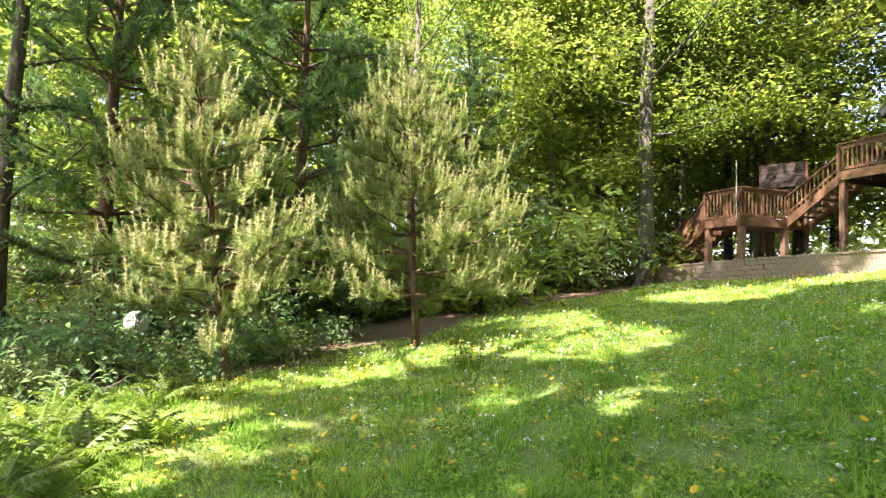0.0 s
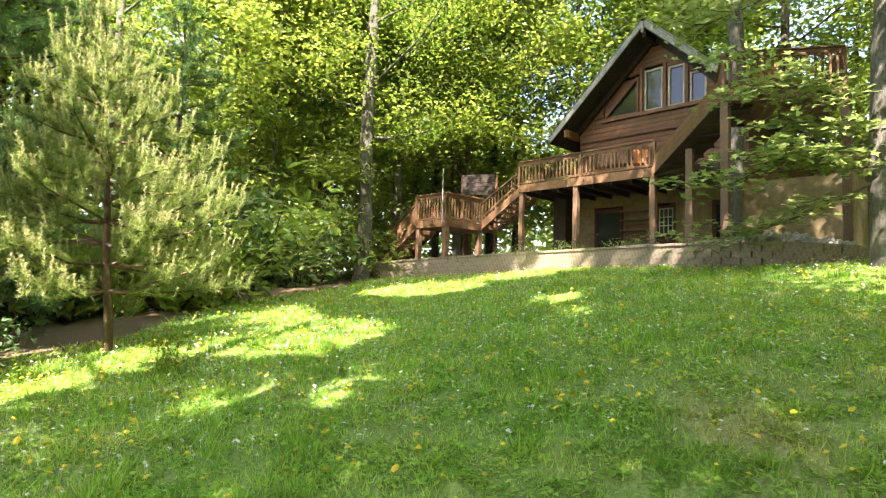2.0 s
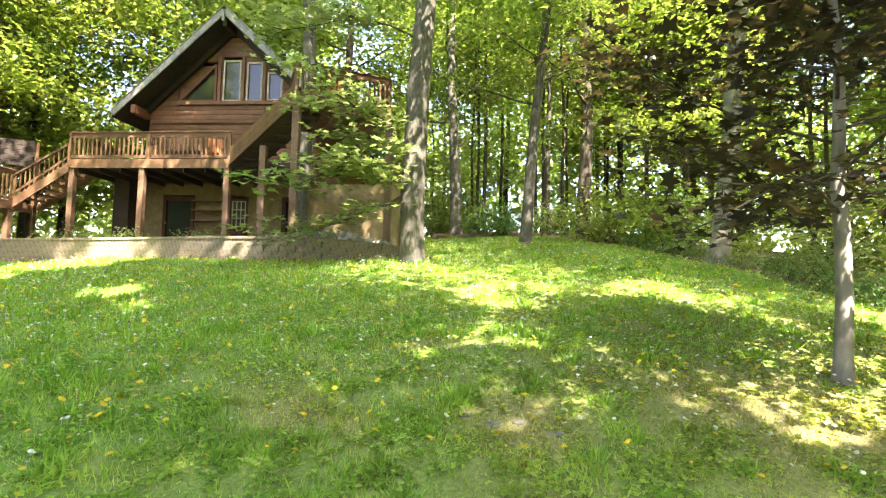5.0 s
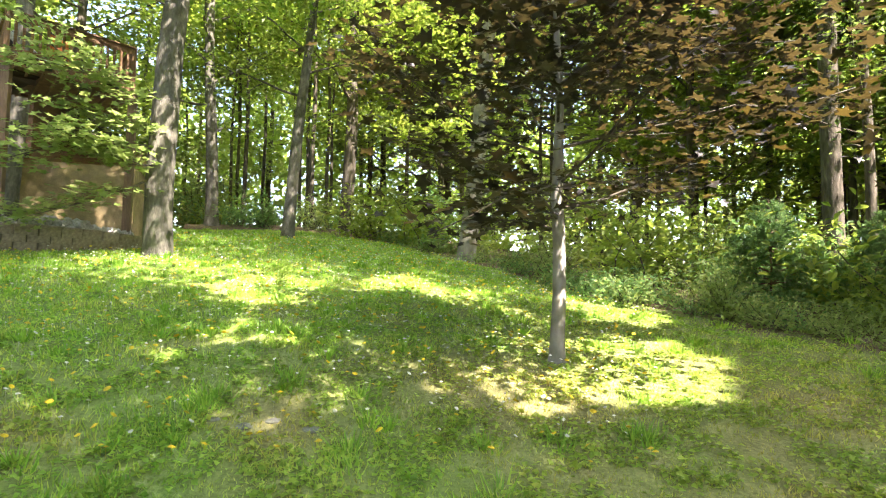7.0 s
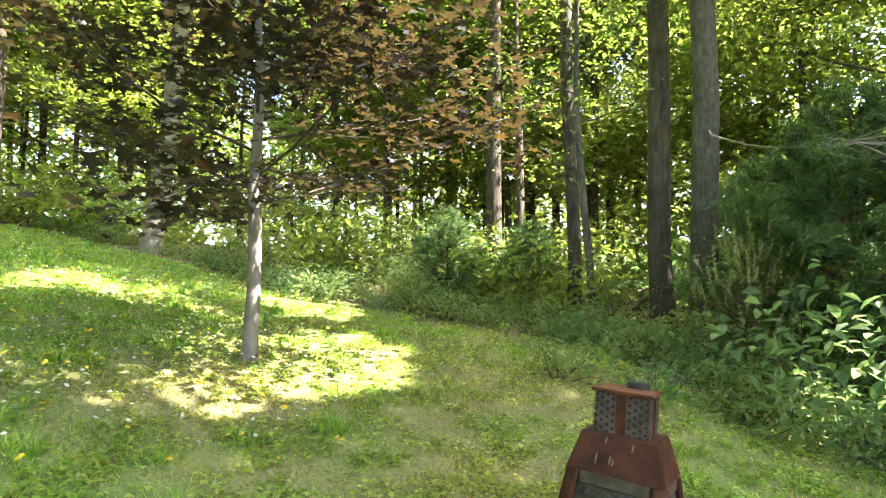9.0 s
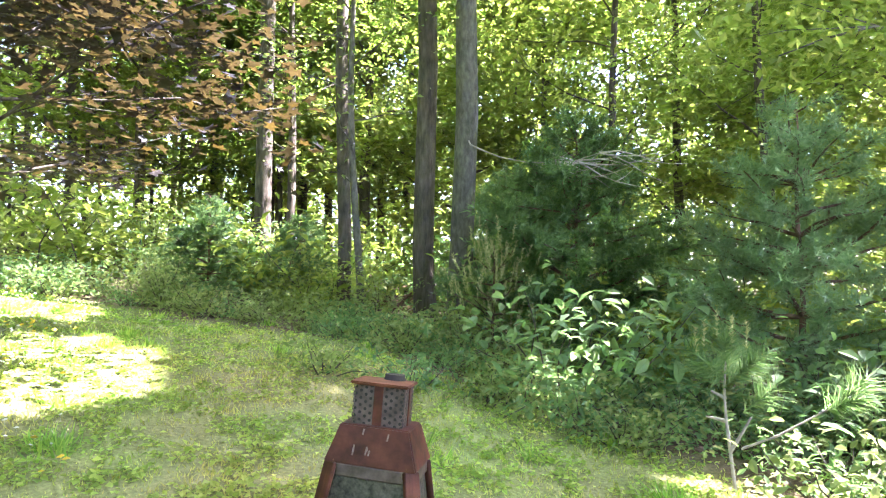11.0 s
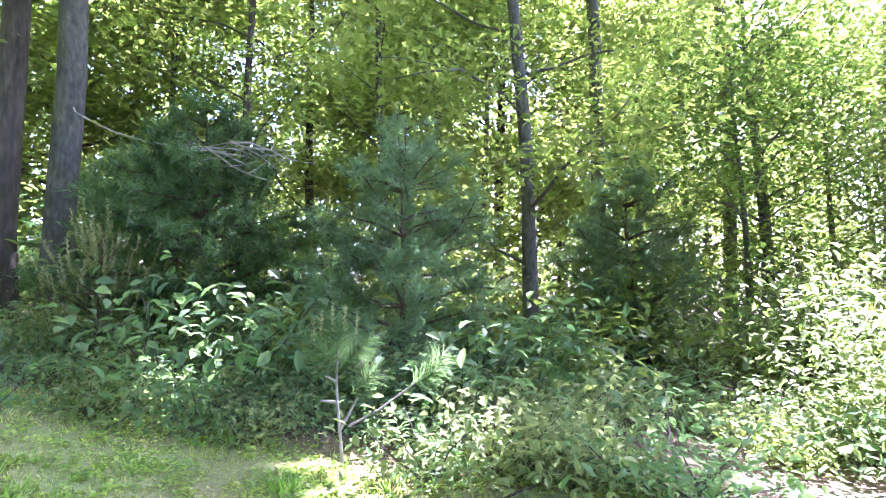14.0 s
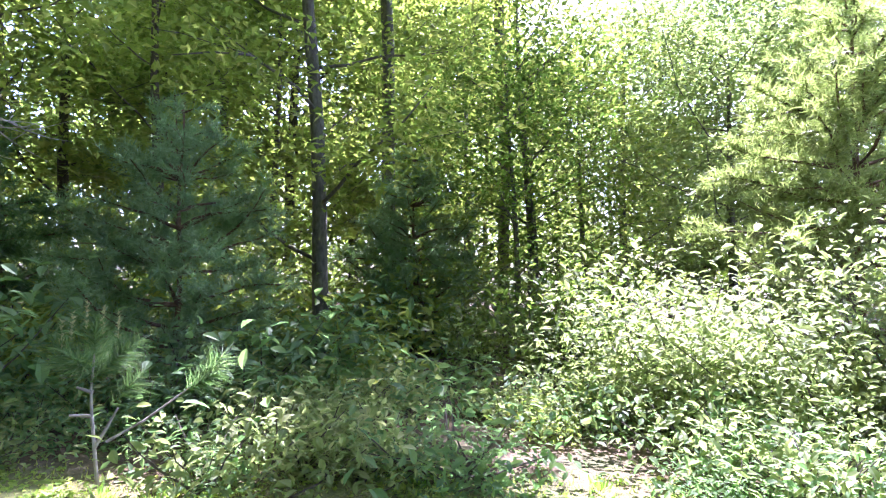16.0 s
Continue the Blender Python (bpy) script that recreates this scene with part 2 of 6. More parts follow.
def tube(path, radii, sides=10, rough=0.0, rng=None):
    """Verts and faces of a tapering tube along a path."""
    path = np.asarray(path, float)
    verts, faces = [], []
    for i, p in enumerate(path):
        d = path[min(i + 1, len(path) - 1)] - path[max(i - 1, 0)]
        d /= np.linalg.norm(d)
        u = np.cross(d, (0.31, 0.9, 0.1) if abs(d[2]) > 0.5 else (0, 0, 1))
        u /= np.linalg.norm(u)
        w = np.cross(d, u)
        for k in range(sides):
            a = 2 * math.pi * k / sides
            r = radii[i] * (1 + (rng.uniform(-rough, rough) if rough else 0))
            verts.append(p + r * (math.cos(a) * u + math.sin(a) * w))
    for i in range(len(path) - 1):
        for k in range(sides):
            a, b = i * sides + k, i * sides + (k + 1) % sides
            faces.append([a, b, b + sides, a + sides])
    faces.append(list(range((len(path) - 1) * sides, len(path) * sides)))
    return verts, faces


def join(pieces):
    verts, faces = [], []
    for v, f in pieces:
        n = len(verts)
        verts.extend(v)
        faces.extend([[i + n for i in q] for q in f])
    return verts, faces


def frames_for(rng, n, tilt):
    """Random leaf frames: long axis, side axis and normal; tilt is the spread of the normals from upright, in radians."""
    az, ti = rng.uniform(0, 2 * math.pi, n), np.abs(rng.normal(0, tilt, n))
    nrm = np.stack([np.sin(ti) * np.cos(az), np.sin(ti) * np.sin(az), np.cos(ti)], 1)
    t = rng.normal(size=(n, 3))
    lng = t - (t * nrm).sum(1, keepdims=True) * nrm
    lng /= np.linalg.norm(lng, axis=1, keepdims=True)
    return lng, np.cross(nrm, lng), nrm


def leaves(rng, at, size, tilt=0.8, width=0.55, far=False):
    """Folded kite leaves at the places given, or plain three-cornered ones for far trees: verts and faces."""
    n = len(at)
    lng, side, nrm = frames_for(rng, n, tilt)
    s = (size * rng.uniform(0.6, 1.25, n))[:, None]
    if far:
        v = np.stack([at + side * s * 0.42, at - side * s * 0.42, at + lng * s], 1).reshape(-1, 3)
        return v, np.arange(n)[:, None] * 3 + [0, 1, 2]
    base = at
    tip = at + lng * s - nrm * s * 0.12
    mid = at + lng * s * 0.45
    a, b = mid + side * s * width * 0.5 + nrm * s * 0.1, mid - side * s * width * 0.5 + nrm * s * 0.1
    v = np.stack([base, a, tip, b], 1).reshape(-1, 3)
    k = np.arange(n)[:, None] * 4
    f = np.concatenate([k + [0, 1, 2], k + [0, 2, 3]])
    return v, f


def oval_leaves(rng, at, size, tilt=0.6, width=0.5, droop=0.35):
    """Oval leaves, folded along the midrib and drooping towards the tip: verts and faces."""
    n = len(at)
    lng, side, nrm = frames_for(rng, n, tilt)
    s = (size * rng.uniform(0.55, 1.2, n))[:, None]
    w = rng.uniform(0.8, 1.15, n)[:, None] * width

    def spot(u, h):
        return at + lng * s * u + side * s * w * h + nrm * s * (0.22 * abs(h) - droop * u * u)
    rows_ = [(0.0, 0.0), (0.22, 0.3), (0.22, 0.0), (0.22, -0.3), (0.6, 0.5), (0.6, 0.0), (0.6, -0.5), (0.86, 0.27), (0.86, 0.0), (0.86, -0.27), (1.0, 0.0)]
    v = np.stack([spot(u, h) for u, h in rows_], 1).reshape(-1, 3)
    k = np.arange(n)[:, None] * 11
    tri = ((0, 2, 1), (0, 3, 2), (1, 2, 5), (1, 5, 4), (2, 3, 6), (2, 6, 5), (4, 5, 8), (4, 8, 7), (5, 6, 9), (5, 9, 8), (7, 8, 10), (8, 9, 10))
    return v, np.concatenate([k + list(t) for t in tri])


def lobed_leaves(rng, at, size, tilt=0.7):
    """Five-pointed maple leaves: verts and faces."""
    n = len(at)
    lng, side, nrm = frames_for(rng, n, tilt)
    s = (size * rng.uniform(0.65, 1.2, n))[:, None]
    shape = [(0, 0), (0.42, -0.05), (0.22, 0.28), (0.55, 0.55), (0.18, 0.6), (0, 1.0), (-0.18, 0.6), (-0.55, 0.55), (-0.22, 0.28), (-0.42, -0.05)]
    v = np.stack([at + side * s * x + lng * s * y + nrm * s * (0.12 * abs(x) - 0.1 * y * y) for x, y in shape], 1).reshape(-1, 3)
    k = np.arange(n)[:, None] * 10
    f = np.concatenate([k + t for t in ([0, 1, 2], [0, 2, 4], [2, 3, 4], [4, 5, 6], [0, 4, 6], [0, 6, 8], [6, 7, 8], [0, 8, 9])])
    return v, f


def needles(rng, at, aim, length, width, count):
    """Tufts of needles that stand out round the aim of their shoot: verts and faces."""
    n = len(at) * count
    p, d = np.repeat(at, count, 0), np.repeat(aim, count, 0)
    w = rng.normal(size=(n, 3))
    w -= (w * d).sum(1, keepdims=True) * d
    w /= np.linalg.norm(w, axis=1, keepdims=True)
    out = d * rng.uniform(0.25, 1.0, (n, 1)) + w * 0.8
    out /= np.linalg.norm(out, axis=1, keepdims=True)
    sd = np.cross(out, rng.normal(size=(n, 3)))
    sd /= np.linalg.norm(sd, axis=1, keepdims=True)
    p = p + d * rng.uniform(-0.5, 0.5, (n, 1)) * length
    ln = length * rng.uniform(0.7, 1.2, (n, 1))
    v = np.stack([p + sd * width / 2, p - sd * width / 2, p + out * ln], 1).reshape(-1, 3)
    return v, np.arange(n)[:, None] * 3 + [0, 1, 2]


def polar(az, d):
    """Plan place of a bearing (degrees, to the left of +y) and a distance."""
    a = radians(az)
    return np.array([-math.sin(a) * d, math.cos(a) * d])


# ---- the lie of the land ----
SLOPES = [(-200, 0.0), (-180, 0.0), (-166, 0.0), (-153, 0.02), (-142, 0.05), (-131, 0.07), (-120, 0.085), (-101, 0.11), (-92, 0.135), (-78, 0.16), (-66, 0.152),
          (-62, 0.148), (-53, 0.148), (-45, 0.134), (-38, 0.118), (-32, 0.102), (-26, 0.09), (-20, 0.078), (-7, 0.055), (2, 0.03), (20, 0.004), (45, -0.01), (90, -0.02), (130, -0.01), (160, 0.0)]
EDGES = [(-200, 4.6), (-180, 4.6), (-166, 5.2), (-153, 6.3), (-145, 7.5), (-135, 9.0), (-122, 10.5), (-110, 12.0), (-100, 15.0), (-92, 18.5), (-85, 22.0), (-75, 26.0), (-66, 26.0),
         (-62, 17.4), (-52, 16.2), (-38, 21.0), (-20, 25.5), (-17, 20.5), (-7, 17.5), (2, 12.6), (20, 9.4), (37, 8.0), (60, 7.0), (100, 6.0), (140, 4.6), (160, 4.6)]
WALL = [(-19.5, 25.3, 2.58), (-26, 23.0, 2.80), (-32, 22.0, 2.94), (-38, 20.4, 3.0), (-45, 17.6, 2.97), (-52.5, 15.9, 2.92), (-58, 16.1, 2.91), (-62.3, 16.9, 2.86), (-65, 18.5, 2.86)]
_sa, _ss = np.array(SLOPES).T
_ea, _ed = np.array(EDGES).T
_wa, _wd, _wz = np.array(WALL[::-1]).T
TERRACE = 2.9


def bearing(x, y):
    a = np.degrees(np.arctan2(-np.asarray(x, float), np.asarray(y, float)))
    return np.where(a > 160, a - 360, a)


def ground(x, y):
    """Height of the land."""
    x, y = np.asarray(x, float), np.asarray(y, float)
    a, d = bearing(x, y), np.hypot(x, y)
    s = sum(np.interp(np.where(a + k > 160, a + k - 360, np.where(a + k < -200, a + k + 360, a + k)), _sa, _ss) for k in (-6, -3, 0, 3, 6)) / 5
    z = s * np.where(d < 30, d, 30 + (d - 30) * 0.45) * np.clip(d / 6.0, 0, 1)
    z = z + 0.035 * np.sin(x * 0.9 + 1.3) * np.sin(y * 0.8) * np.clip(d / 6, 0, 1)
    behind = (a < -18) & (a > -65) & (d > np.interp(a, _wa, _wd) + 0.12)
    return np.where(behind, np.minimum(z, TERRACE - 0.35), z)


def lawn_share(x, y):
    a, d = bearing(x, y), np.hypot(x, y)
    e = np.interp(a, _ea, _ed)
    return np.clip((e - d) / 1.2 + 0.5 + 0.5 * np.sin(x * 2.1) * np.sin(y * 1.7), 0, 1)


def mottled(x, y, size, seed=0.0):
    """Uneven blotches of about that size, from -1 to 1."""
    v, k = 0.0, 6.283 / size
    for n, turn in enumerate((0.3, 1.4, 2.3, 2.9, 0.9, 1.9)):
        f = k * (0.6 + 0.28 * n)
        v = v + np.sin(f * (x * math.cos(turn) + y * math.sin(turn)) + seed + 2.1 * n + 1.3 * np.sin(0.6 * f * (x * math.sin(turn) - y * math.cos(turn)) + n)) * (1.0 - 0.1 * n)
    return v / 3.0


def dryness(x, y):
    """How far the lawn has withered: green below the cabin, olive and worn beside the chiminea, bare in a few spots."""
    x, y = np.asarray(x, float), np.asarray(y, float)
    a, d = bearing(x, y), np.hypot(x, y)
    v = np.interp(a, [-200, -150, -125, -100, -75, -52, -38, -10, 12, 40], [0.55, 0.55, 0.55, 0.45, 0.36, 0.16, 0.05, 0.06, 0.22, 0.4])
    v = v * np.clip((16 - d) / 7, 0.15, 1) + 0.22 * mottled(x, y, 1.6) + 0.14 * mottled(x, y, 0.5, 4.0)
    for cx, cy, r in ((4.05, 3.1, 0.55), (4.5, 1.3, 0.5), (5.6, -0.7, 0.9), (3.4, -2.2, 0.6), (5.4, -3.9, 0.9)):
        v = v + 0.7 * np.exp(-((x - cx) ** 2 + (y - cy) ** 2) / (r * r))
    return np.clip(v, 0, 0.95)


# gaps in the canopy, by the sunny patches that they leave on the lawn: x, y, half width, half depth, bearing, openness
GAPS = [(2.1, 10.4, 1.75, 1.9, -10, 1.0), (2.7, 13.0, 0.5, 1.7, -12, 1.0), (-3.3, 5.8, 1.4, 1.35, 30, 1.0), (-5.0, 6.5, 1.7, 1.6, 36, 1.0), (-1.7, 10.4, 1.1, 1.0, 9, 1.0), (-1.6, 6.0, 1.0, 0.55, 15, 0.8),
        (1.55, 6.75, 1.1, 0.75, -13, 0.85), (7.4, 15.9, 1.7, 1.6, -25, 1.0), (10.9, 15.8, 1.6, 1.5, -34, 1.0), (7.4, 9.5, 0.3, 0.55, -38, 1.0), (6.3, 7.7, 0.3, 0.4, -39, 0.8),
        (9.5, 2.65, 0.65, 1.15, -74, 1.0), (11.2, 0.6, 0.5, 1.2, -87, 1.0), (10.0, -0.5, 0.4, 1.1, -92, 1.0), (8.5, -1.0, 0.5, 1.4, -97, 1.0), (11.6, -3.4, 0.7, 1.8, -106, 1.0),
        (7.6, -2.4, 0.9, 0.9, -108, 1.0), (6.2, -2.1, 0.6, 0.6, -109, 1.0), (5.9, -1.0, 0.5, 0.45, -100, 0.9), (5.5, -3.7, 0.9, 0.4, -124, 0.5), (6.55, 1.7, 0.3, 0.4, -75, 0.5), (6.05, 0.65, 0.4, 0.25, -83, 0.6),
        (0.8, -4.75, 0.6, 0.35, -170, 1.0), (3.4, -5.9, 0.12, 0.1, -150, 1.0), (-4.5, -4.9, 2.2, 2.6, 138, 1.0),
        (-2.0, 10.3, 2.3, 2.3, 11, 1.0), (1.5, 13.3, 1.2, 1.5, -5, 1.0), (12.6, 12.2, 0.9, 0.8, -46, 0.55), (-1.0, 20.0, 4.5, 3.5, 3, 0.8), (9.5, 30.0, 8.0, 5.0, -17, 0.9)]


def shading(p):
    """Which of these places in the canopy would cast their shadow outside the sunny patches."""
    g = p[:, :2] - SUN_DIR[:2] * ((p[:, 2] - ground(p[:, 0], p[:, 1]) * 0.5) / SUN_DIR[2])[:, None]
    h = ground(g[:, 0], g[:, 1])
    g = p[:, :2] - SUN_DIR[:2] * ((p[:, 2] - h) / SUN_DIR[2])[:, None]
    ok = np.ones(len(p), bool)
    lot = np.abs(np.sin(p[:, 0] * 127.1 + p[:, 1] * 311.7 + p[:, 2] * 74.7) * 43758.5) % 1.0
    for x, y, w, d, az, wide_open in GAPS:
        a = radians(az)
        r = np.array((-math.sin(a), math.cos(a)))
        q = g - (x, y)
        ok &= (((q @ r) / (d + 0.35)) ** 2 + ((q @ np.array((r[1], -r[0]))) / (w + 0.35)) ** 2 > 1.0 + 0.35 * np.sin(g[:, 0] * 5) * np.sin(g[:, 1] * 6)) | (lot > wide_open)
    return ok


def build_ground():
    radii = np.concatenate([np.linspace(0.4, 32, 100), np.geomspace(33, 1500, 30)])
    angles = np.radians(np.arange(0, 360, 1.5))
    R, A = np.meshgrid(radii, angles, indexing="ij")
    X, Y = -np.sin(A) * R, np.cos(A) * R
    Z = ground(X, Y)
    far = np.clip((R - 70) / 300, 0, 1)
    Z = Z * (1 - far)
    verts = np.concatenate([[[0, 0, 0]], np.stack([X, Y, Z], -1).reshape(-1, 3)])
    n = len(angles)
    faces = [[0, 1 + k, 1 + (k + 1) % n] for k in range(n)]
    for i in range(len(radii) - 1):
        for k in range(n):
            a, b = 1 + i * n + k, 1 + i * n + (k + 1) % n
            faces.append([a, a + n, b + n, b])
    me = mesh_of("ground", verts, faces, SOIL, True)
    at = me.attributes.new("lawn", "FLOAT", "POINT")
    at.data.foreach_set("value", lawn_share(verts[:, 0], verts[:, 1]).astype(np.float32))
    at = me.attributes.new("dry", "FLOAT", "POINT")
    at.data.foreach_set("value", dryness(verts[:, 0], verts[:, 1]).astype(np.float32))
    ob = new("ground", me)
    tagged(ob, "sloping lawn passing into brown leaf litter under trees", "ground", kind="structure")


build_ground()


# ---- house frame: a runs along the deck's front edge, n inwards ----
HOUSE = Matrix(((0.305, 0.952, 0, 0), (-0.952, 0.305, 0, 0), (0, 0, 1, EYE), (0, 0, 0, 1)))
TZ = TERRACE - EYE


def house_thing(name, label, category, group="", kind=""):
    ob = new(name)
    ob.matrix_world = HOUSE
    return tagged(ob, label, category, group, kind)


def bar(name, p, q, wide, tall, mat, parent, label=""):
    """A squared timber from p to q in the parent's frame."""
    p, q = Vector(p), Vector(q)
    d = q - p
    me = box_mesh(name, (d.length, wide, tall), mat, 0.006)
    ob = part(name, me, parent, label)
    x = d.normalized()
    y = Vector((0, 0, 1)).cross(x)
    y = y.normalized() if y.length > 0.01 else Vector((0, 1, 0))
    z = x.cross(y)
    ob.matrix_basis = Matrix.Translation((p + q) / 2) @ Matrix((x, y, z)).transposed().to_4x4()
    return ob


def railing(parent, p, q, height, gap=0.16, mid_posts=0, skip_first=False):
    """Posts, two rails and balusters from p to q (deck level)."""
    p, q = Vector(p), Vector(q)
    d = q - p
    n = max(1, int(d.length / gap))
    up = Vector((0, 0, 1))
    bar("top_rail", p + up * height, q + up * height, 0.14, 0.04, STAIN, parent)
    bar("upper_rail", p + up * (height - 0.1), q + up * (height - 0.1), 0.04, 0.15, STAIN, parent)
    bar("lower_rail", p + up * 0.12, q + up * 0.12, 0.04, 0.09, STAIN, parent)
    for k in range(mid_posts + 2):
        if k == 0 and skip_first:
            continue
        c = p + d * (k / (mid_posts + 1))
        bar("rail_post", c - up * 0.2, c + up * (height - 0.02), 0.095, 0.095, STAIN, parent)
    me = box_mesh("baluster", (0.06, 0.04, height - 0.2), STAIN, 0.005)
    for k in range(1, n):
        c = p + d * (k / n)
        ob = part("baluster", me, parent)
        ob.matrix_basis = Matrix.Translation(c + up * (height / 2 + 0.0)) @ pose(0, 0, 0, 0, 0, math.degrees(math.atan2(d.y, d.x)))


DECK = 4.22
A1, A2, A3 = -14.54, -11.95, -8.89
NF, NW = 18.5, 21.3


def build_house():
    h = house_thing("house", "brown cedar cabin with steep dark gable roof", "house")
    a_lo, a_hi, ax = -13.5, -6.85, -10.18
    # lower storey in tan stucco, with openings left for the doors
    holes = [(-12.8, -11.53, TZ, 3.52), (-10.16, -9.4, TZ, 3.5), (-8.1, -7.35, TZ, 3.45)]
    x = a_lo
    for lo, hi, z0, z1 in holes:
        part("wall", prism("wall", [(x, NW), (lo, NW), (lo, NW + 0.25), (x, NW + 0.25)], TZ - 0.3, 3.95, STUCCO), h, "tan stucco lower wall")
        part("wall", prism("wall", [(lo, NW), (hi, NW), (hi, NW + 0.25), (lo, NW + 0.25)], z1, 3.95, STUCCO), h, "tan stucco lintel")
        x = hi
    part("wall", prism("wall", [(x, NW), (-3.9, NW), (-3.9, NW + 0.25), (x, NW + 0.25)], TZ - 0.3, 3.95, STUCCO), h, "tan stucco lower wall")
    part("wall", prism("wall", [(a_lo, NW + 0.253), (a_lo + 0.25, NW + 0.253), (a_lo + 0.25, 29.5), (a_lo, 29.5)], TZ - 0.3, 3.95, STUCCO), h)
    part("wall", prism("wall", [(-4.15, NW + 0.253), (-3.9, NW + 0.253), (-3.9, 29.5), (-4.15, 29.5)], TZ - 0.3, 3.95, STUCCO), h)
    part("wall", prism("wall", [(a_lo, 29.503), (-3.9, 29.503), (-3.9, 29.75), (a_lo, 29.75)], TZ - 0.3, 6.4, STUCCO), h)
    part("inner_wall", prism("inner_wall", [(a_lo + 0.3, 24.5), (-4.2, 24.5), (-4.2, 24.6), (a_lo + 0.3, 24.6)], TZ, 3.9, SOFFIT), h)
    # glazed door with a brown frame
    for lo, hi, mat in ((-12.8, -11.53, REDWOOD), (-8.1, -7.35, REDWOOD)):
        d = part("door", box_mesh("door", (hi - lo - 0.01, 0.06, 2.08), GLASS, 0.004), h, "dark glazed patio door")
        d.matrix_basis = Matrix.Translation(((lo + hi) / 2, NW + 0.12, TZ + 1.05))
        for s, w in ((lo + 0.07, 0.13), (hi - 0.07, 0.13)):
            ob = part("door_frame", box_mesh("door_frame", (w, 0.12, 2.12), mat), d)
            ob.matrix_basis = Matrix.Translation((s - (lo + hi) / 2, -0.06, 0))
        ob = part("door_frame", box_mesh("door_frame", (hi - lo - 0.27, 0.12, 0.16), mat), d)
        ob.matrix_basis = Matrix.Translation((0, -0.06, 0.97))
        ob = part("door_frame", box_mesh("door_frame", (hi - lo - 0.27, 0.12, 0.24), mat), d)
        ob.matrix_basis = Matrix.Translation((0, -0.06, -0.9))
    d = part("door", box_mesh("door", (0.75, 0.06, 2.06), REDWOOD), h, "dark red door with nine cream-barred panes")
    d.matrix_basis = Matrix.Translation((-9.78, NW + 0.1, TZ + 1.03))
    ob = part("pane", box_mesh("pane", (0.5, 0.02, 0.95), GLASS, 0.002), d)
    ob.matrix_basis = Matrix.Translation((0, -0.045, 0.42))
    for k in range(4):
        ob = part("glazing_bar", box_mesh("glazing_bar", (0.55, 0.03, 0.035), TRIM, 0.004), d)
        ob.matrix_basis = Matrix.Translation((0, -0.065, -0.06 + k * 0.32))
        ob = part("glazing_bar", box_mesh("glazing_bar", (0.035, 0.026, 0.96), TRIM, 0.004), d)
        ob.matrix_basis = Matrix.Translation((-0.25 + k * 0.167, -0.067, 0.42))
    # upper gable wall: log courses cut to the roof's slope, openings between them
    eave_z, peak_z, half = 6.5, 10.38, 4.17
    pitch = (peak_z - eave_z) / half
    wins = [(-10.62, -9.9, 7.15, 8.78), (-9.68, -9.05, 7.15, 8.7), (-8.85, -8.25, 7.15, 8.3)]

    def under_roof(z):
        return (peak_z - 0.42 - z) / pitch

    z, course = 3.96, 0.19
    while z < 9.6:
        z1 = z + course - 0.003
        half_w = min(under_roof(z1), a_hi - ax)
        if half_w < 0.15:
            break
        spans = [(ax - half_w, ax + half_w)]
        for lo, hi, b, t in wins + [(-12.4, -10.86, 7.15, 7.15 + 1.45)]:
            if z1 > b and z < t:
                cut = []
                for s, e in spans:
                    cut += [(s, min(e, lo))] if s < lo else []
                    cut += [(max(s, hi), e)] if e > hi else []
                spans = cut
        for s, e in spans:
            if e - s > 0.05:
                log = part("log", prism("log", [(NW - 0.012, z), (NW - 0.026, z + 0.03), (NW - 0.03, z + 0.1), (NW - 0.026, z + 0.16), (NW - 0.012, z1), (NW + 0.2, z1), (NW + 0.2, z)], s, e, SIDING, "x"), h)
        z += course
    part("inner_wall", prism("inner_wall", [(a_lo + 0.1, 3.97), (a_hi - 0.1, 3.97), (a_hi - 0.1, 6.6), (ax, 9.6), (a_lo + 0.1, 6.6)], NW + 0.9, NW + 1.0, SOFFIT, "y"), h)
    for s in (a_lo, a_hi - 0.2):
        part("side_wall", prism("side_wall", [(s, NW + 0.21), (s + 0.2, NW + 0.21), (s + 0.2, 29.5), (s, 29.5)], 3.96, 6.55, SIDING), h, "cedar side wall")
    # windows with pale frames
    for lo, hi, b, t in wins:
        w = part("window", box_mesh("window", (hi - lo - 0.01, 0.04, t - b), GLASS, 0.003), h, "tall upper window reflecting sky and trees")
        w.matrix_basis = Matrix.Translation(((lo + hi) / 2, NW + 0.05, (t + b) / 2))
        for dx, dz, sx, sz in ((-(hi - lo) / 2 + 0.035, 0, 0.07, t - b), ((hi - lo) / 2 - 0.035, 0, 0.07, t - b), (0, (t - b) / 2 - 0.035, hi - lo - 0.14, 0.07), (0, -(t - b) / 2 + 0.035, hi - lo - 0.14, 0.07)):
            f = part("frame", box_mesh("frame", (sx, 0.1, sz), TRIM, 0.006), w)
            f.matrix_basis = Matrix.Translation((dx, -0.04, dz))
    tri = [(-12.35, 7.16), (-10.9, 7.16), (-10.9, 8.58)]
    part("window", prism("window", tri, NW + 0.03, NW + 0.06, GLASS, "y"), h, "dark three-cornered gable window")
    for (u0, v0), (u1, v1) in zip(tri, tri[1:] + tri[:1]):
        bar("frame", (u0, NW - 0.05, v0), (u1, NW - 0.05, v1), 0.1, 0.1, SIDING, h)
    part("fill_log", prism("fill_log", [(-12.4, 7.2), (-12.4, 8.6), (-11.0, 8.6)], NW + 0.07, NW + 0.2, SIDING, "y"), h)
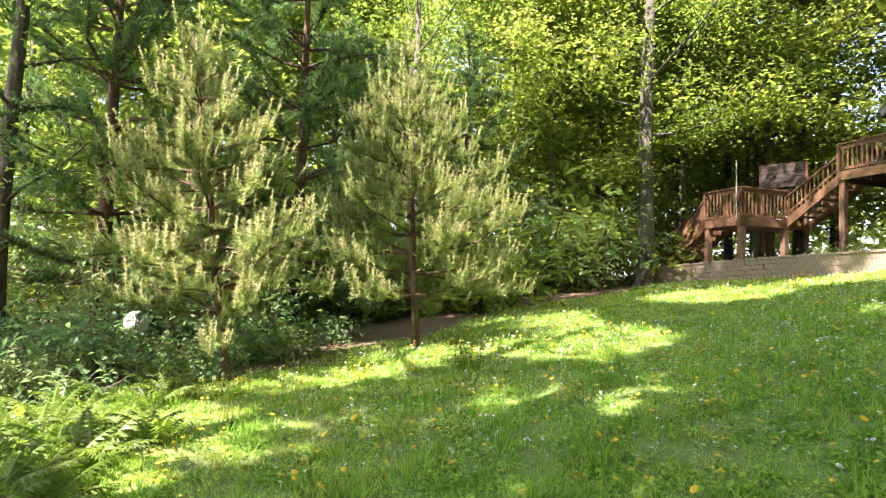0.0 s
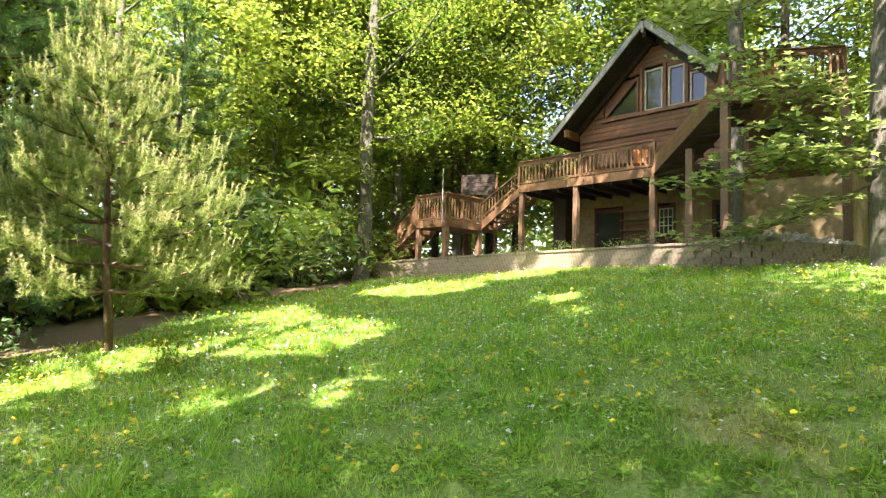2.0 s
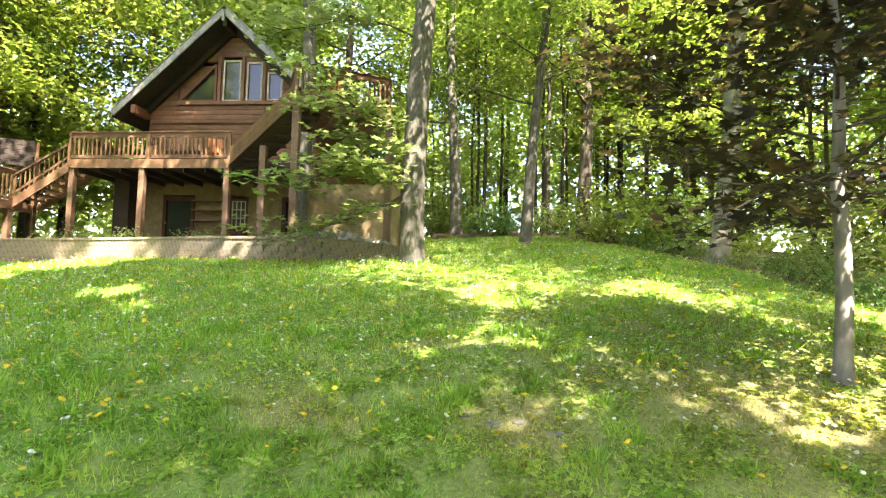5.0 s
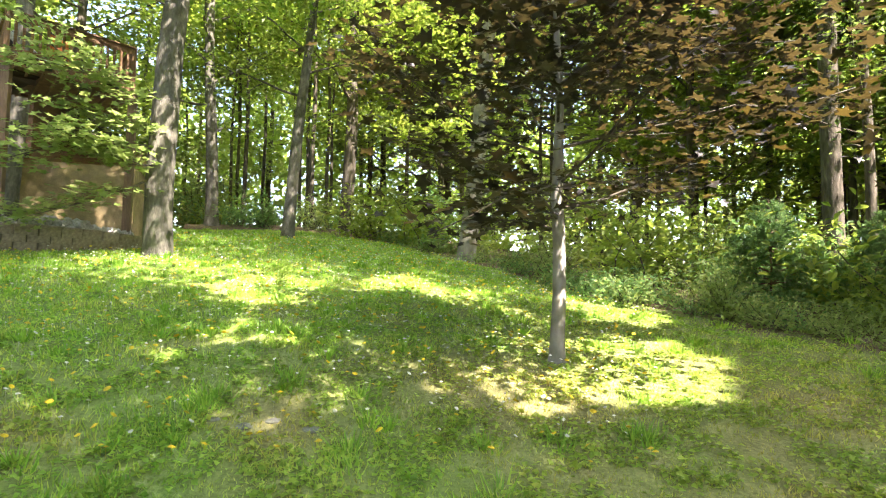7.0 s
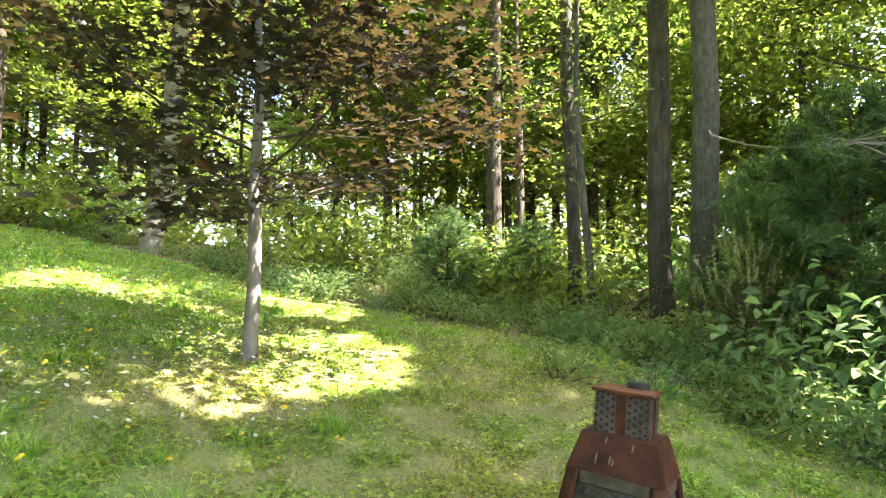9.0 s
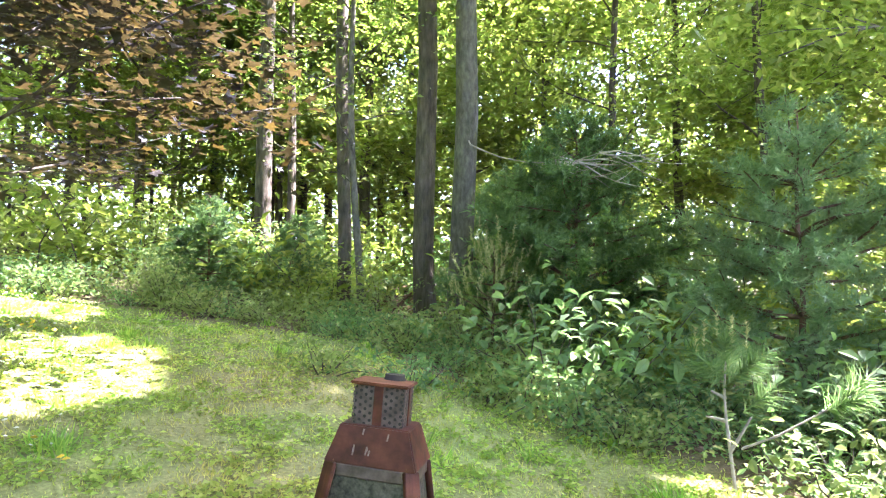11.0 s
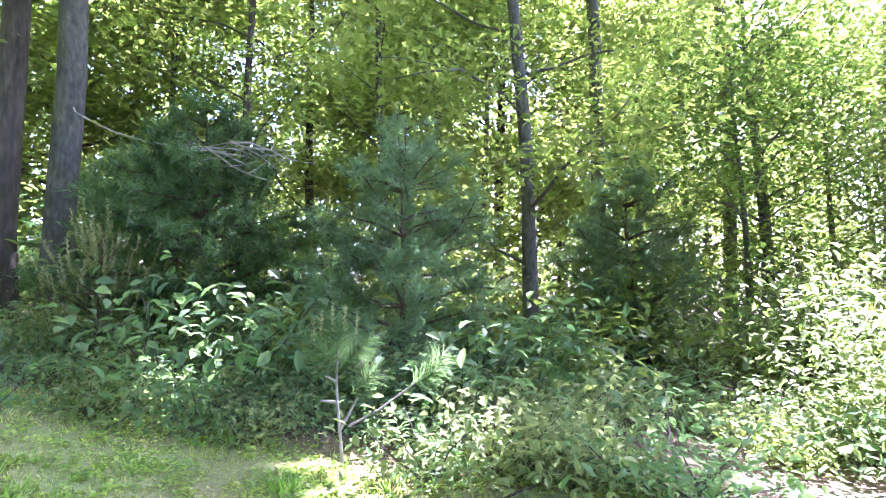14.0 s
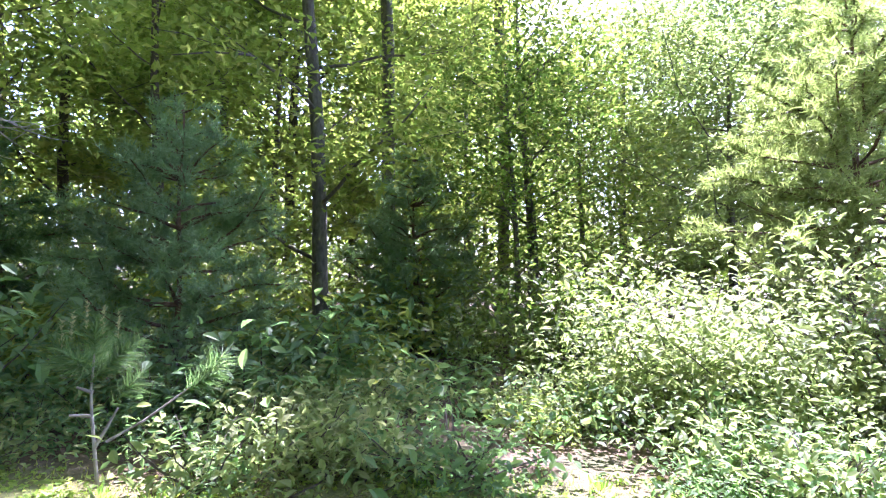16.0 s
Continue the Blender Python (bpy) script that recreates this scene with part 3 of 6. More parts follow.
    bar("belt_board", (ax - 3.2, NW - 0.08, 6.35), (ax + 3.2, NW - 0.08, 6.35), 0.05, 0.12, SIDING, h)
    bar("sill_board", (-12.4, NW - 0.09, 7.08), (-8.1, NW - 0.09, 7.08), 0.08, 0.14, SIDING, h)
    for u in (-10.74, -9.79, -8.95):
        bar("mullion", (u, NW - 0.07, 7.12), (u, NW - 0.07, 8.9), 0.07, 0.12, SIDING, h)
    # roof
    n0, n1, th = 20.2, 30.4, 0.24
    roof = part("roof", prism("roof", [(ax - half, eave_z), (ax, peak_z), (ax + half, eave_z), (ax + half, eave_z - th), (ax, peak_z - th * 1.3), (ax - half, eave_z - th)], n0 + 0.05, n1, SOFFIT, "y"), h, "steep roof with shade-dark underside")
    k = 0
    for side in (-1, 1):
        s = 0.0
        while s < 1.0:
            lo, hi = s, min(1.0, s + 0.05)
            z0, z1 = peak_z - (peak_z - eave_z) * hi, peak_z - (peak_z - eave_z) * lo
            part("shingle_course", prism("shingle_course", [(ax + side * half * lo, z1 + 0.02), (ax + side * half * hi, z0 + 0.035), (ax + side * half * hi, z0 + 0.008), (ax + side * half * lo, z1 + 0.006)], n0 - 0.03, n1 + 0.03, SHINGLE, "y"), roof)
            s += 0.05
        bar("fascia", (ax + side * half, n0 + 0.01, eave_z - 0.1), (ax + side * 0.02, n0 + 0.01, peak_z - 0.12), 0.05, 0.26, FASCIA, roof, "weathered pale barge board")
        bar("rake_beam", (ax + side * (half - 0.5), NW - 0.1, eave_z - 0.02), (ax + side * 0.02, NW - 0.1, peak_z - 0.46), 0.16, 0.2, STAIN_SHADE, roof)
        bar("purlin_end", (ax + side * (half - 0.75), n0 + 0.12, eave_z + 0.1), (ax + side * (half - 0.75), NW, eave_z + 0.1), 0.18, 0.3, SIDING, roof)
    bar("ridge_drop", (ax, n0 - 0.03, peak_z - 0.55), (ax, n0 - 0.03, peak_z - 0.12), 0.09, 0.1, FASCIA, roof)
    bar("ridge_beam", (ax, n0 + 0.1, peak_z - 0.55), (ax, NW, peak_z - 0.55), 0.16, 0.25, STAIN_SHADE, roof)


def build_deck():
    d = house_thing("deck", "stained wooden deck on posts with baluster railing", "deck")
    # underside, joists and pier take the shade-darkened stain
    part("deck_floor", prism("deck_floor", [(A1, NF), (A3, NF), (A3 + 2.0, NF + 0.2), (A3 + 2.0, NW - 0.02), (A1, NW - 0.02)], DECK - 0.22, DECK, STAIN_SHADE), d, "deck underside darkened for shade")
    for k in range(19):
        bar("floor_board", (A1, NF + 0.075 + k * 0.146, DECK + 0.02), (A3, NF + 0.075 + k * 0.146, DECK + 0.02), 0.138, 0.035, STAIN, d)
    bar("rim_board", (A1, NF - 0.025, DECK - 0.12), (A3, NF - 0.025, DECK - 0.12), 0.04, 0.3, STAIN, d)
    bar("rim_board", (A1 - 0.025, NF, DECK - 0.12), (A1 - 0.025, NW, DECK - 0.12), 0.04, 0.3, STAIN, d)
    for a in (A1 + 0.08, A2, A3 - 0.08):
        bar("post", (a, NF + 0.1, TZ - 0.3), (a, NF + 0.1, DECK - 0.23), 0.19, 0.19, POST, d)
    for k in range(8):
        bar("joist", (A1 + 0.3 + k * 0.75, NF + 0.05, DECK - 0.31), (A1 + 0.3 + k * 0.75, NW - 0.05, DECK - 0.31), 0.05, 0.18, STAIN_SHADE, d)
    railing(d, (A1, NF, DECK), (A3, NF, DECK), 0.95, mid_posts=1)
    railing(d, (A1, 19.6, DECK), (A1, NW, DECK), 0.95)
    bar("brick_pier", (A1 + 0.7, NW - 0.6, TZ - 0.2), (A1 + 0.7, NW - 0.6, DECK - 0.25), 0.75, 0.6, STAIN_SHADE, d, "dark pier under the deck")


def local(az, dist, z):
    x, y = polar(az, dist)
    return Vector((0.305 * x - 0.952 * y, 0.952 * x + 0.305 * y, z))


def build_wing():
    """The raised deck wing, reached by steps with a boarded side."""
    w = house_thing("raised_deck", "raised stained deck wing on tall posts", "deck")
    z = 5.32
    p5, pr = local(-52.4, 16.5, z), local(-61.4, 17.3, z)
    back = Vector((-0.45, 1, 0)).normalized() * 2.5
    out = [p5, pr, pr + back, p5 + back]
    part("deck_floor", prism("deck_floor", [(p.x, p.y) for p in out], z - 0.2, z, STAIN), w, "deck floor seen from below")
    for a, b in zip(out, out[1:] + out[:1]):
        bar("rim_board", a - Vector((0, 0, 0.12)), b - Vector((0, 0, 0.12)), 0.05, 0.3, STAIN, w)
    for k in range(9):
        a = p5.lerp(pr, (k + 0.5) / 9)
        bar("joist", a - Vector((0, 0, 0.26)), a + back - Vector((0, 0, 0.26)), 0.05, 0.1, STAIN, w)
    railing(w, p5, pr, 1.0, mid_posts=0)
    railing(w, pr, pr + back, 1.0, skip_first=True)
    railing(w, p5, p5 + back, 1.0, skip_first=True)
    for p in (p5, pr):
        bar("post", (p.x, p.y + 0.08, TZ - 0.5), (p.x, p.y + 0.08, z - 0.2), 0.2, 0.2, POST, w)
    mid = local(-49.6, 18.6, 0)
    bar("post", (mid.x, mid.y, TZ - 0.3), (mid.x, mid.y, 4.35), 0.2, 0.2, POST, w)
    # boarded side of the steps between the two levels
    s = Vector((A3 + 0.05, NF - 0.03, DECK - 0.1))
    e = Vector((p5.x, p5.y, z - 0.1))
    d = e - s
    for k in range(3):
        bar("side_board", s + Vector((0, 0, 0.04 + k * 0.2)), e + Vector((0, 0, 0.04 + k * 0.2)), 0.04, 0.19, STAIN, w)
    drop = Vector((0.1, 0.5, -0.14))
    bar("soffit_board", s + drop, e + drop, 0.96, 0.03, STAIN_SHADE, w)
    for k in range(7):
        c = s.lerp(e, (k + 0.5) / 7)
        t = bar("step", c + Vector((0.05, 0.05, 0)), c + Vector((1.0, 0.35, 0)), 0.5, 0.04, STAIN_SHADE, w)


def build_landing():
    g = house_thing("landing_stairs", "stained wooden stair landing with balusters", "stairs")
    z = 2.78
    a0, n0 = -16.65, 16.5
    a1, n1 = a0 - 1.8, n0 + 3.2
    part("landing_floor", prism("landing_floor", [(a0, n0), (a0, n1), (a1, n1), (a1, n0)], z - 0.2, z, STAIN), g)
    for p, q in (((a0, n0), (a0, n1)), ((a1, n0), (a0, n0)), ((a1, n0), (a1, n1))):
        bar("rim_board", (*p, z - 0.1), (*q, z - 0.1), 0.05, 0.3, STAIN, g)
    railing(g, (a0, n0, z), (a0, n1 - 1.0, z), 1.12)
    railing(g, (a1, n0, z), (a0, n0, z), 1.12)
    for a, n in ((a0 - 0.1, n0 + 0.1), (a1 + 0.1, n0 + 0.1), (a0 - 0.1, n0 + 2.1), (a1 + 0.1, n1 - 0.1)):
        bar("post", (a, n, TZ - 0.6), (a, n, z - 0.2), 0.2, 0.2, POST, g)
    # upper flight to the deck
    for k in range(7):
        t = (k + 1) / 8
        a = a0 + (A1 - a0) * t
        bar("tread", (a, n1 - 1.0, z + (DECK - z) * t), (a, n1 + 0.1, z + (DECK - z) * t), 0.27, 0.04, STAIN, g)
    for n in (n1 - 1.05, n1 + 0.15):
        bar("stringer", (a0 - 0.1, n, z - 0.08), (A1, n, DECK - 0.12), 0.05, 0.3, STAIN, g)
        bar("hand_rail", (a0 - 0.1, n, z + 0.88), (A1, n, DECK + 0.66), 0.12, 0.05, POST, g)
        bar("lower_rail", (a0 - 0.1, n, z + 0.25), (A1, n, DECK + 0.25), 0.04, 0.09, STAIN, g)
        for k in range(1, 13):
            t = k / 13
            b = Vector((a0 - 0.1 + (A1 - a0 + 0.1) * t, n, z + (DECK - z) * t))
            bar("baluster", b + Vector((0, 0, 0.05)), b + Vector((0, 0, 0.87 - 0.22 * t)), 0.04, 0.04, STAIN, g)
    # lower flight down to the yard
    for k in range(7):
        t = (k + 1) / 8
        a = a1 - 2.4 * t
        bar("tread", (a, n0 + 0.1, z - (z - TZ + 0.2) * t), (a, n0 + 1.2, z - (z - TZ + 0.2) * t), 0.27, 0.04, STAIN, g)
    for n in (n0 + 0.05, n0 + 1.25):
        bar("stringer", (a1, n, z - 0.1), (a1 - 2.5, n, TZ - 0.25), 0.05, 0.32, STAIN, g)
        bar("hand_rail", (a1, n, z + 0.85), (a1 - 2.5, n, TZ + 0.7), 0.1, 0.05, STAIN, g)
        for k in range(4):
            bar("side_board", (a1, n, z + 0.1 + k * 0.19), (a1 - 2.5, n, TZ - 0.05 + k * 0.19), 0.03, 0.17, STAIN, g)
    # boarded screen behind the upper flight, its shade put into a darker stain
    s0, s1 = local(-28.4, 26.0, 0), local(-31.7, 25.6, 0)
    for k in range(5):
        bar("screen_board", (s0.x, s0.y, 4.3 + k * 0.185), (s1.x, s1.y, 4.3 + k * 0.185), 0.03, 0.178, STAIN_SHADE, g)
    for s in (s0, s1):
        bar("post", (s.x, s.y + 0.08, TZ - 0.3), (s.x, s.y + 0.08, 5.1), 0.1, 0.1, STAIN, g)
    pole = house_thing("lamp_pole", "thin grey metal pole beside the landing", "pole")
    me = mesh_of("shaft", *tube([(a0 - 0.15, n0 - 0.08, z - 0.1), (a0 - 0.15, n0 - 0.08, z + 2.1)], [0.025, 0.022], 8), TWIG)
    part("shaft", me, pole)


def build_retaining_wall():
    w = tagged(new("retaining_wall"), "low curved retaining wall of tan concrete blocks", "wall", kind="structure")
    az = np.arange(-19.5, -64.5, -0.25)
    pts = []
    for a in az:
        d = sum(np.interp(a + k, _wa, _wd) for k in (-2.5, -1.2, 0, 1.2, 2.5)) / 5
        x, y = polar(a, d)
        pts.append((x, y, sum(np.interp(a + k, _wa, _wz) for k in (-2, 0, 2)) / 3))
    pts = np.array(pts)
    run = np.concatenate([[0], np.cumsum(np.hypot(*np.diff(pts[:, :2], axis=0).T))])
    total = run[-1]
    blen, bh = 0.42, 0.16
    block = box_mesh("block", (blen - 0.0015, 0.3, bh - 0.001), BLOCK, 0.002)
    cap = box_mesh("cap_stone", (blen - 0.006, 0.36, 0.08), BLOCK, 0.012)
    rng = np.random.default_rng(4)
    for row in range(6):
        s = blen * (0.5 if row % 2 else 0.0)
        while s < total:
            x, y, z = (np.interp(s, run, pts[:, k]) for k in range(3))
            x2, y2 = (np.interp(s + 0.1, run, pts[:, k]) for k in range(2))
            turn = math.degrees(math.atan2(y2 - y, x2 - x))
            zz = z - 0.08 - bh * (row + 0.5)
            if row == 0:
                c = part("cap_stone", cap, w)
                c.matrix_basis = pose(x, y, z - 0.04, 0, rng.uniform(-0.4, 0.4), turn)
            if zz + bh / 2 > float(ground(x * 0.985, y * 0.985)) - 0.1:
                b = part("block", block, w)
                b.matrix_basis = pose(x + rng.uniform(-.002, .002), y + rng.uniform(-.002, .002), zz, 0, 0, turn + rng.uniform(-0.3, 0.3))
            s += blen
    # gravel terrace behind it
    verts, faces = [], []
    n = len(pts)
    for f in np.linspace(0, 1, 12):
        for x, y, z in pts:
            d = math.hypot(x, y)
            k = (d + 0.1 + f * 17) / d
            verts.append((x * k, y * k, min(z, TERRACE) - 0.05 + (TERRACE - min(z, TERRACE)) * min(1, f * 3)))
    for i in range(11):
        for k in range(n - 1):
            a = i * n + k
            faces.append([a, a + 1, a + 1 + n, a + n])
    tagged(new("terrace", mesh_of("terrace", verts, faces, EARTH, True)), "shaded earth and gravel terrace behind the retaining wall", "terrace", kind="structure")
    # heap of loose stones by the tall posts
    stones = []
    for _ in range(700):
        a = rng.uniform(-62, -49)
        d = np.interp(a, _wa, _wd) + rng.uniform(0.35, 2.6)
        x, y = polar(a, d)
        r = rng.uniform(0.04, 0.12)
        bm = bmesh.new()
        top = TERRACE + 0.22 * math.exp(-((a + 56) / 4) ** 2) * min(1, rng.uniform(0, 1.4))
        bmesh.ops.create_icosphere(bm, subdivisions=1, radius=r, matrix=Matrix.Translation((x, y, top)) @ pose(0, 0, 0, *rng.uniform(0, 360, 3)) @ Matrix.Diagonal((1.3, 1, 0.6, 1)))
        stones.append(([v.co.copy() for v in bm.verts], [[v.index for v in f.verts] for f in bm.faces]))
        bm.free()
    tagged(new("loose_stones", mesh_of("loose_stones", *join(stones), GRAVEL)), "heap of pale loose stones on the terrace", "stones", kind="stuff")


def build_furniture():
    def at(a, n, z, turn=0):
        return HOUSE @ pose(a, n, z, 0, 0, turn)
    b = tagged(new("deck_bench"), "pale wooden bench on the deck", "bench")
    b.matrix_world = at(-10.9, 19.2, DECK + 0.04)
    for k in range(4):
        bar("seat_slat", (-0.75, k * 0.11, 0.45), (0.75, k * 0.11, 0.45), 0.09, 0.03, POST, b)
        bar("back_slat", (-0.75, -0.06, 0.52 + k * 0.1), (0.75, -0.06, 0.52 + k * 0.1), 0.025, 0.08, POST, b)
    for x in (-0.7, 0.7):
        for y in (0.0, 0.33):
            bar("leg", (x, y, 0), (x, y, 0.43 if y else 0.9), 0.06, 0.06, POST, b)
    c = tagged(new("deck_chair"), "orange and white folded deck chair", "chair")
    c.matrix_world = at(-9.9, 19.5, DECK + 0.04, 25)
    part("seat", box_mesh("seat", (0.5, 0.5, 0.05), ORANGE, 0.01), c).matrix_basis = Matrix.Translation((0, 0, 0.42))
    part("backrest", box_mesh("backrest", (0.5, 0.05, 0.6), ORANGE, 0.01), c).matrix_basis = pose(0, 0.25, 0.72, -12, 0, 0)
    for x in (-0.23, 0.23):
        for y in (-0.22, 0.22):
            bar("leg", (x, y, 0), (x, y, 0.41), 0.03, 0.03, TRIM, c)
        bar("armrest", (x, -0.25, 0.62), (x, 0.25, 0.62), 0.05, 0.03, TRIM, c)
    c2 = tagged(new("deck_chair"), "orange chair on the raised deck", "chair")
    p = local(-56.5, 17.6, 5.34)
    c2.matrix_world = HOUSE @ pose(p.x, p.y, p.z, 0, 0, 60)
    part("seat", box_mesh("seat", (0.55, 0.5, 0.06), ORANGE, 0.01), c2).matrix_basis = Matrix.Translation((0, 0, 0.42))
    part("backrest", box_mesh("backrest", (0.55, 0.06, 0.6), ORANGE, 0.01), c2).matrix_basis = pose(0, 0.26, 0.74, -10, 0, 0)
    for x in (-0.24, 0.24):
        for y in (-0.22, 0.22):
            bar("leg", (x, y, 0), (x, y, 0.4), 0.035, 0.035, STAIN, c2)
    s = tagged(new("wall_shelf"), "weathered wooden shelf rack against the lower wall", "shelf")
    s.matrix_world = at(-10.85, NW - 0.3, TZ)
    for x in (-0.6, 0.6):
        bar("upright", (x, 0.1, 0), (x, 0.1, 1.95), 0.08, 0.08, REDWOOD, s)
    for z in (0.35, 0.75, 1.15, 1.55, 1.9):
        bar("board", (-0.62, 0.05, z), (0.62, 0.05, z), 0.3, 0.05, POST, s)
    for k, z in enumerate((0.38, 0.78, 1.18)):
        bar("back_board", (-0.55, 0.22, z + 0.13), (0.55, 0.22, z + 0.13), 0.02, 0.2, TRIM if k < 1 else STAIN, s)
    for a, n in ((-12.0, 18.2), (-9.3, 18.3), (-9.9, 18.4), (-15.3, 18.9), (-13.9, 18.4)):
        pt = HOUSE @ Vector((a, n, 0))
        rng = np.random.default_rng(int(-a * 10))
        t = thing("foundation_shrub", (pt.x, pt.y, TERRACE - 0.05), "small green shrub along the deck posts", "shrub", "deck shrubs")
        p = rng.normal(0, 1, (420, 3)) * (0.32, 0.32, 0.16) + (0, 0, 0.25)
        p[:, 2] = np.abs(p[:, 2])
        part("foliage", mesh_of("foliage", *leaves(rng, p, 0.1, 0.8), LEAF_LIGHT), t)
        stem = [tube(limb_path, [0.012, 0.006], 5) for limb_path in ([(0, 0, 0), (0.1, 0.05, 0.4)], [(0, 0, 0), (-0.12, 0.0, 0.35)])]
        part("stem", mesh_of("stem", *join(stem), BARK_DARK), t)


build_house()
build_furniture()
build_deck()
build_wing()
build_landing()
build_retaining_wall()


# ---- trees ----
def limb(rng, start, aim, length, r0, lift=0.15, bends=5):
    p, d = np.array(start, float), np.array(aim, float)
    d /= np.linalg.norm(d)
    path = [p.copy()]
    for _ in range(bends):
        d = d + rng.normal(0, 0.16, 3) + (0, 0, lift / bends)
        d /= np.linalg.norm(d)
        p = p + d * length / bends
        path.append(p.copy())
    return path, list(np.linspace(r0, r0 * 0.25, bends + 1))


def broadleaf(name, at, height, dia, lean=(0.0, 0.0), crown_from=3.0, spread=3.2, n_leaf=9000, leaf=0.17, seed=1, bark=None, foliage=None, label="", group="", far=False, clump=0.75, flare=1.5, canopy=False, drift=(0.0, 0.0)):
    """A woodland tree: flared trunk, limbs, and a crown of leaf clumps carried on the limbs."""
    rng = np.random.default_rng(seed)
    x, y = at
    t = thing(name, (x, y, float(ground(x, y)) - 0.12), label, "tree", group)
    zs = np.array([0, 0.15, 0.4, 0.9, 1.8, 3.2, 5.0, 7.0, 9.5, 12.5, 16.0]) * height / 16.0
    zs[:5] = [0, 0.15, 0.4, 0.9, 1.8]
    r = dia / 2
    path = [(lean[0] * z / height + 0.06 * math.sin(z * 0.7 + seed), lean[1] * z / height + 0.06 * math.cos(z * 0.6 + seed * 2), z) for z in zs]
    radii = [r * f for f in (flare, flare * 0.84, 1.14, 1.05, 1.0, 0.95, 0.88, 0.78, 0.62, 0.42, 0.12)]
    part("trunk", mesh_of("trunk", *tube(path, radii, 14, 0.05, rng), bark or BARK, True), t)
    pieces, tips = [], []
    n_limb = 16
    for k in range(n_limb):
        z = crown_from + (height - crown_from) * (k / n_limb) ** 0.9
        f = (z - crown_from) / max(0.1, height - crown_from)
        a = k * 2.4 + rng.uniform(-0.4, 0.4)
        ln = spread * (0.55 + 0.6 * math.sin(math.pi * min(1, f * 0.85 + 0.18))) * rng.uniform(0.75, 1.15)
        base = [np.interp(z, zs, [p[0] for p in path]), np.interp(z, zs, [p[1] for p in path]), z]
        lp, lr = limb(rng, base, (math.cos(a) + drift[0], math.sin(a) + drift[1], 0.35 + 0.5 * f), ln, max(0.02, r * 0.3 * (1 - f * 0.6)))
        pieces.append(tube(lp, lr, 5))
        tips += [(p, ln) for p in lp[2:]]
        for q in range(2):
            sp, sr = limb(rng, lp[2 + q], (math.cos(a + rng.uniform(-1.2, 1.2)), math.sin(a + rng.uniform(-1.2, 1.2)), rng.uniform(-0.1, 0.5)), ln * 0.5, lr[2 + q] * 0.6, bends=3)
            pieces.append(tube(sp, sr, 3))
            tips += [(p, ln) for p in sp[1:]]
    part("branching", mesh_of("branching", *join(pieces), bark or BARK, True), t)
    c = np.array([p for p, _ in tips])
    pick = rng.integers(0, len(c), n_leaf)
    off = rng.normal(0, 1, (n_leaf, 3)) * (clump, clump, clump * 0.42)
    spots = c[pick] + off
    if canopy:
        spots = spots[shading(spots + np.array(t.location))]
    part("crown", mesh_of("crown", *leaves(rng, spots, leaf, 0.75, far=far), foliage or LEAF), t)
    return t


def shrub(name, at, height, wide, n_leaf, leaf, foliage, seed, label, lobed=False, kind="", stems=9, category="shrub", tilt=0.7, group="", oval=False):
    rng = np.random.default_rng(seed)
    x, y = at
    t = thing(name, (x, y, float(ground(x, y)) - 0.04), label, category, group, kind)
    pieces, pts = [], []
    for k in range(stems):
        a = rng.uniform(0, 6.28)
        lp, lr = limb(rng, (rng.normal(0, wide * 0.1), rng.normal(0, wide * 0.1), 0), (math.cos(a) * wide * 0.55, math.sin(a) * wide * 0.55, height * rng.uniform(0.6, 1.0)), math.hypot(height, wide * 0.5) * rng.uniform(0.7, 1.0), 0.008 + height * 0.006, 0.1)
        pieces.append(tube(lp, lr, 3))
        pts += lp[1:]
    part("stemwork", mesh_of("stemwork", *join(pieces), BARK_DARK), t)
    c = np.array(pts)
    p = c[rng.integers(0, len(c), n_leaf)] + rng.normal(0, 1, (n_leaf, 3)) * (wide * 0.16, wide * 0.16, height * 0.13)
    p[:, 2] = np.abs(p[:, 2])
    v, f = oval_leaves(rng, p, leaf, tilt) if oval else lobed_leaves(rng, p, leaf, tilt) if lobed else leaves(rng, p, leaf, tilt, 0.68)
    part("foliage", mesh_of("foliage", v, f, foliage), t)
    return t


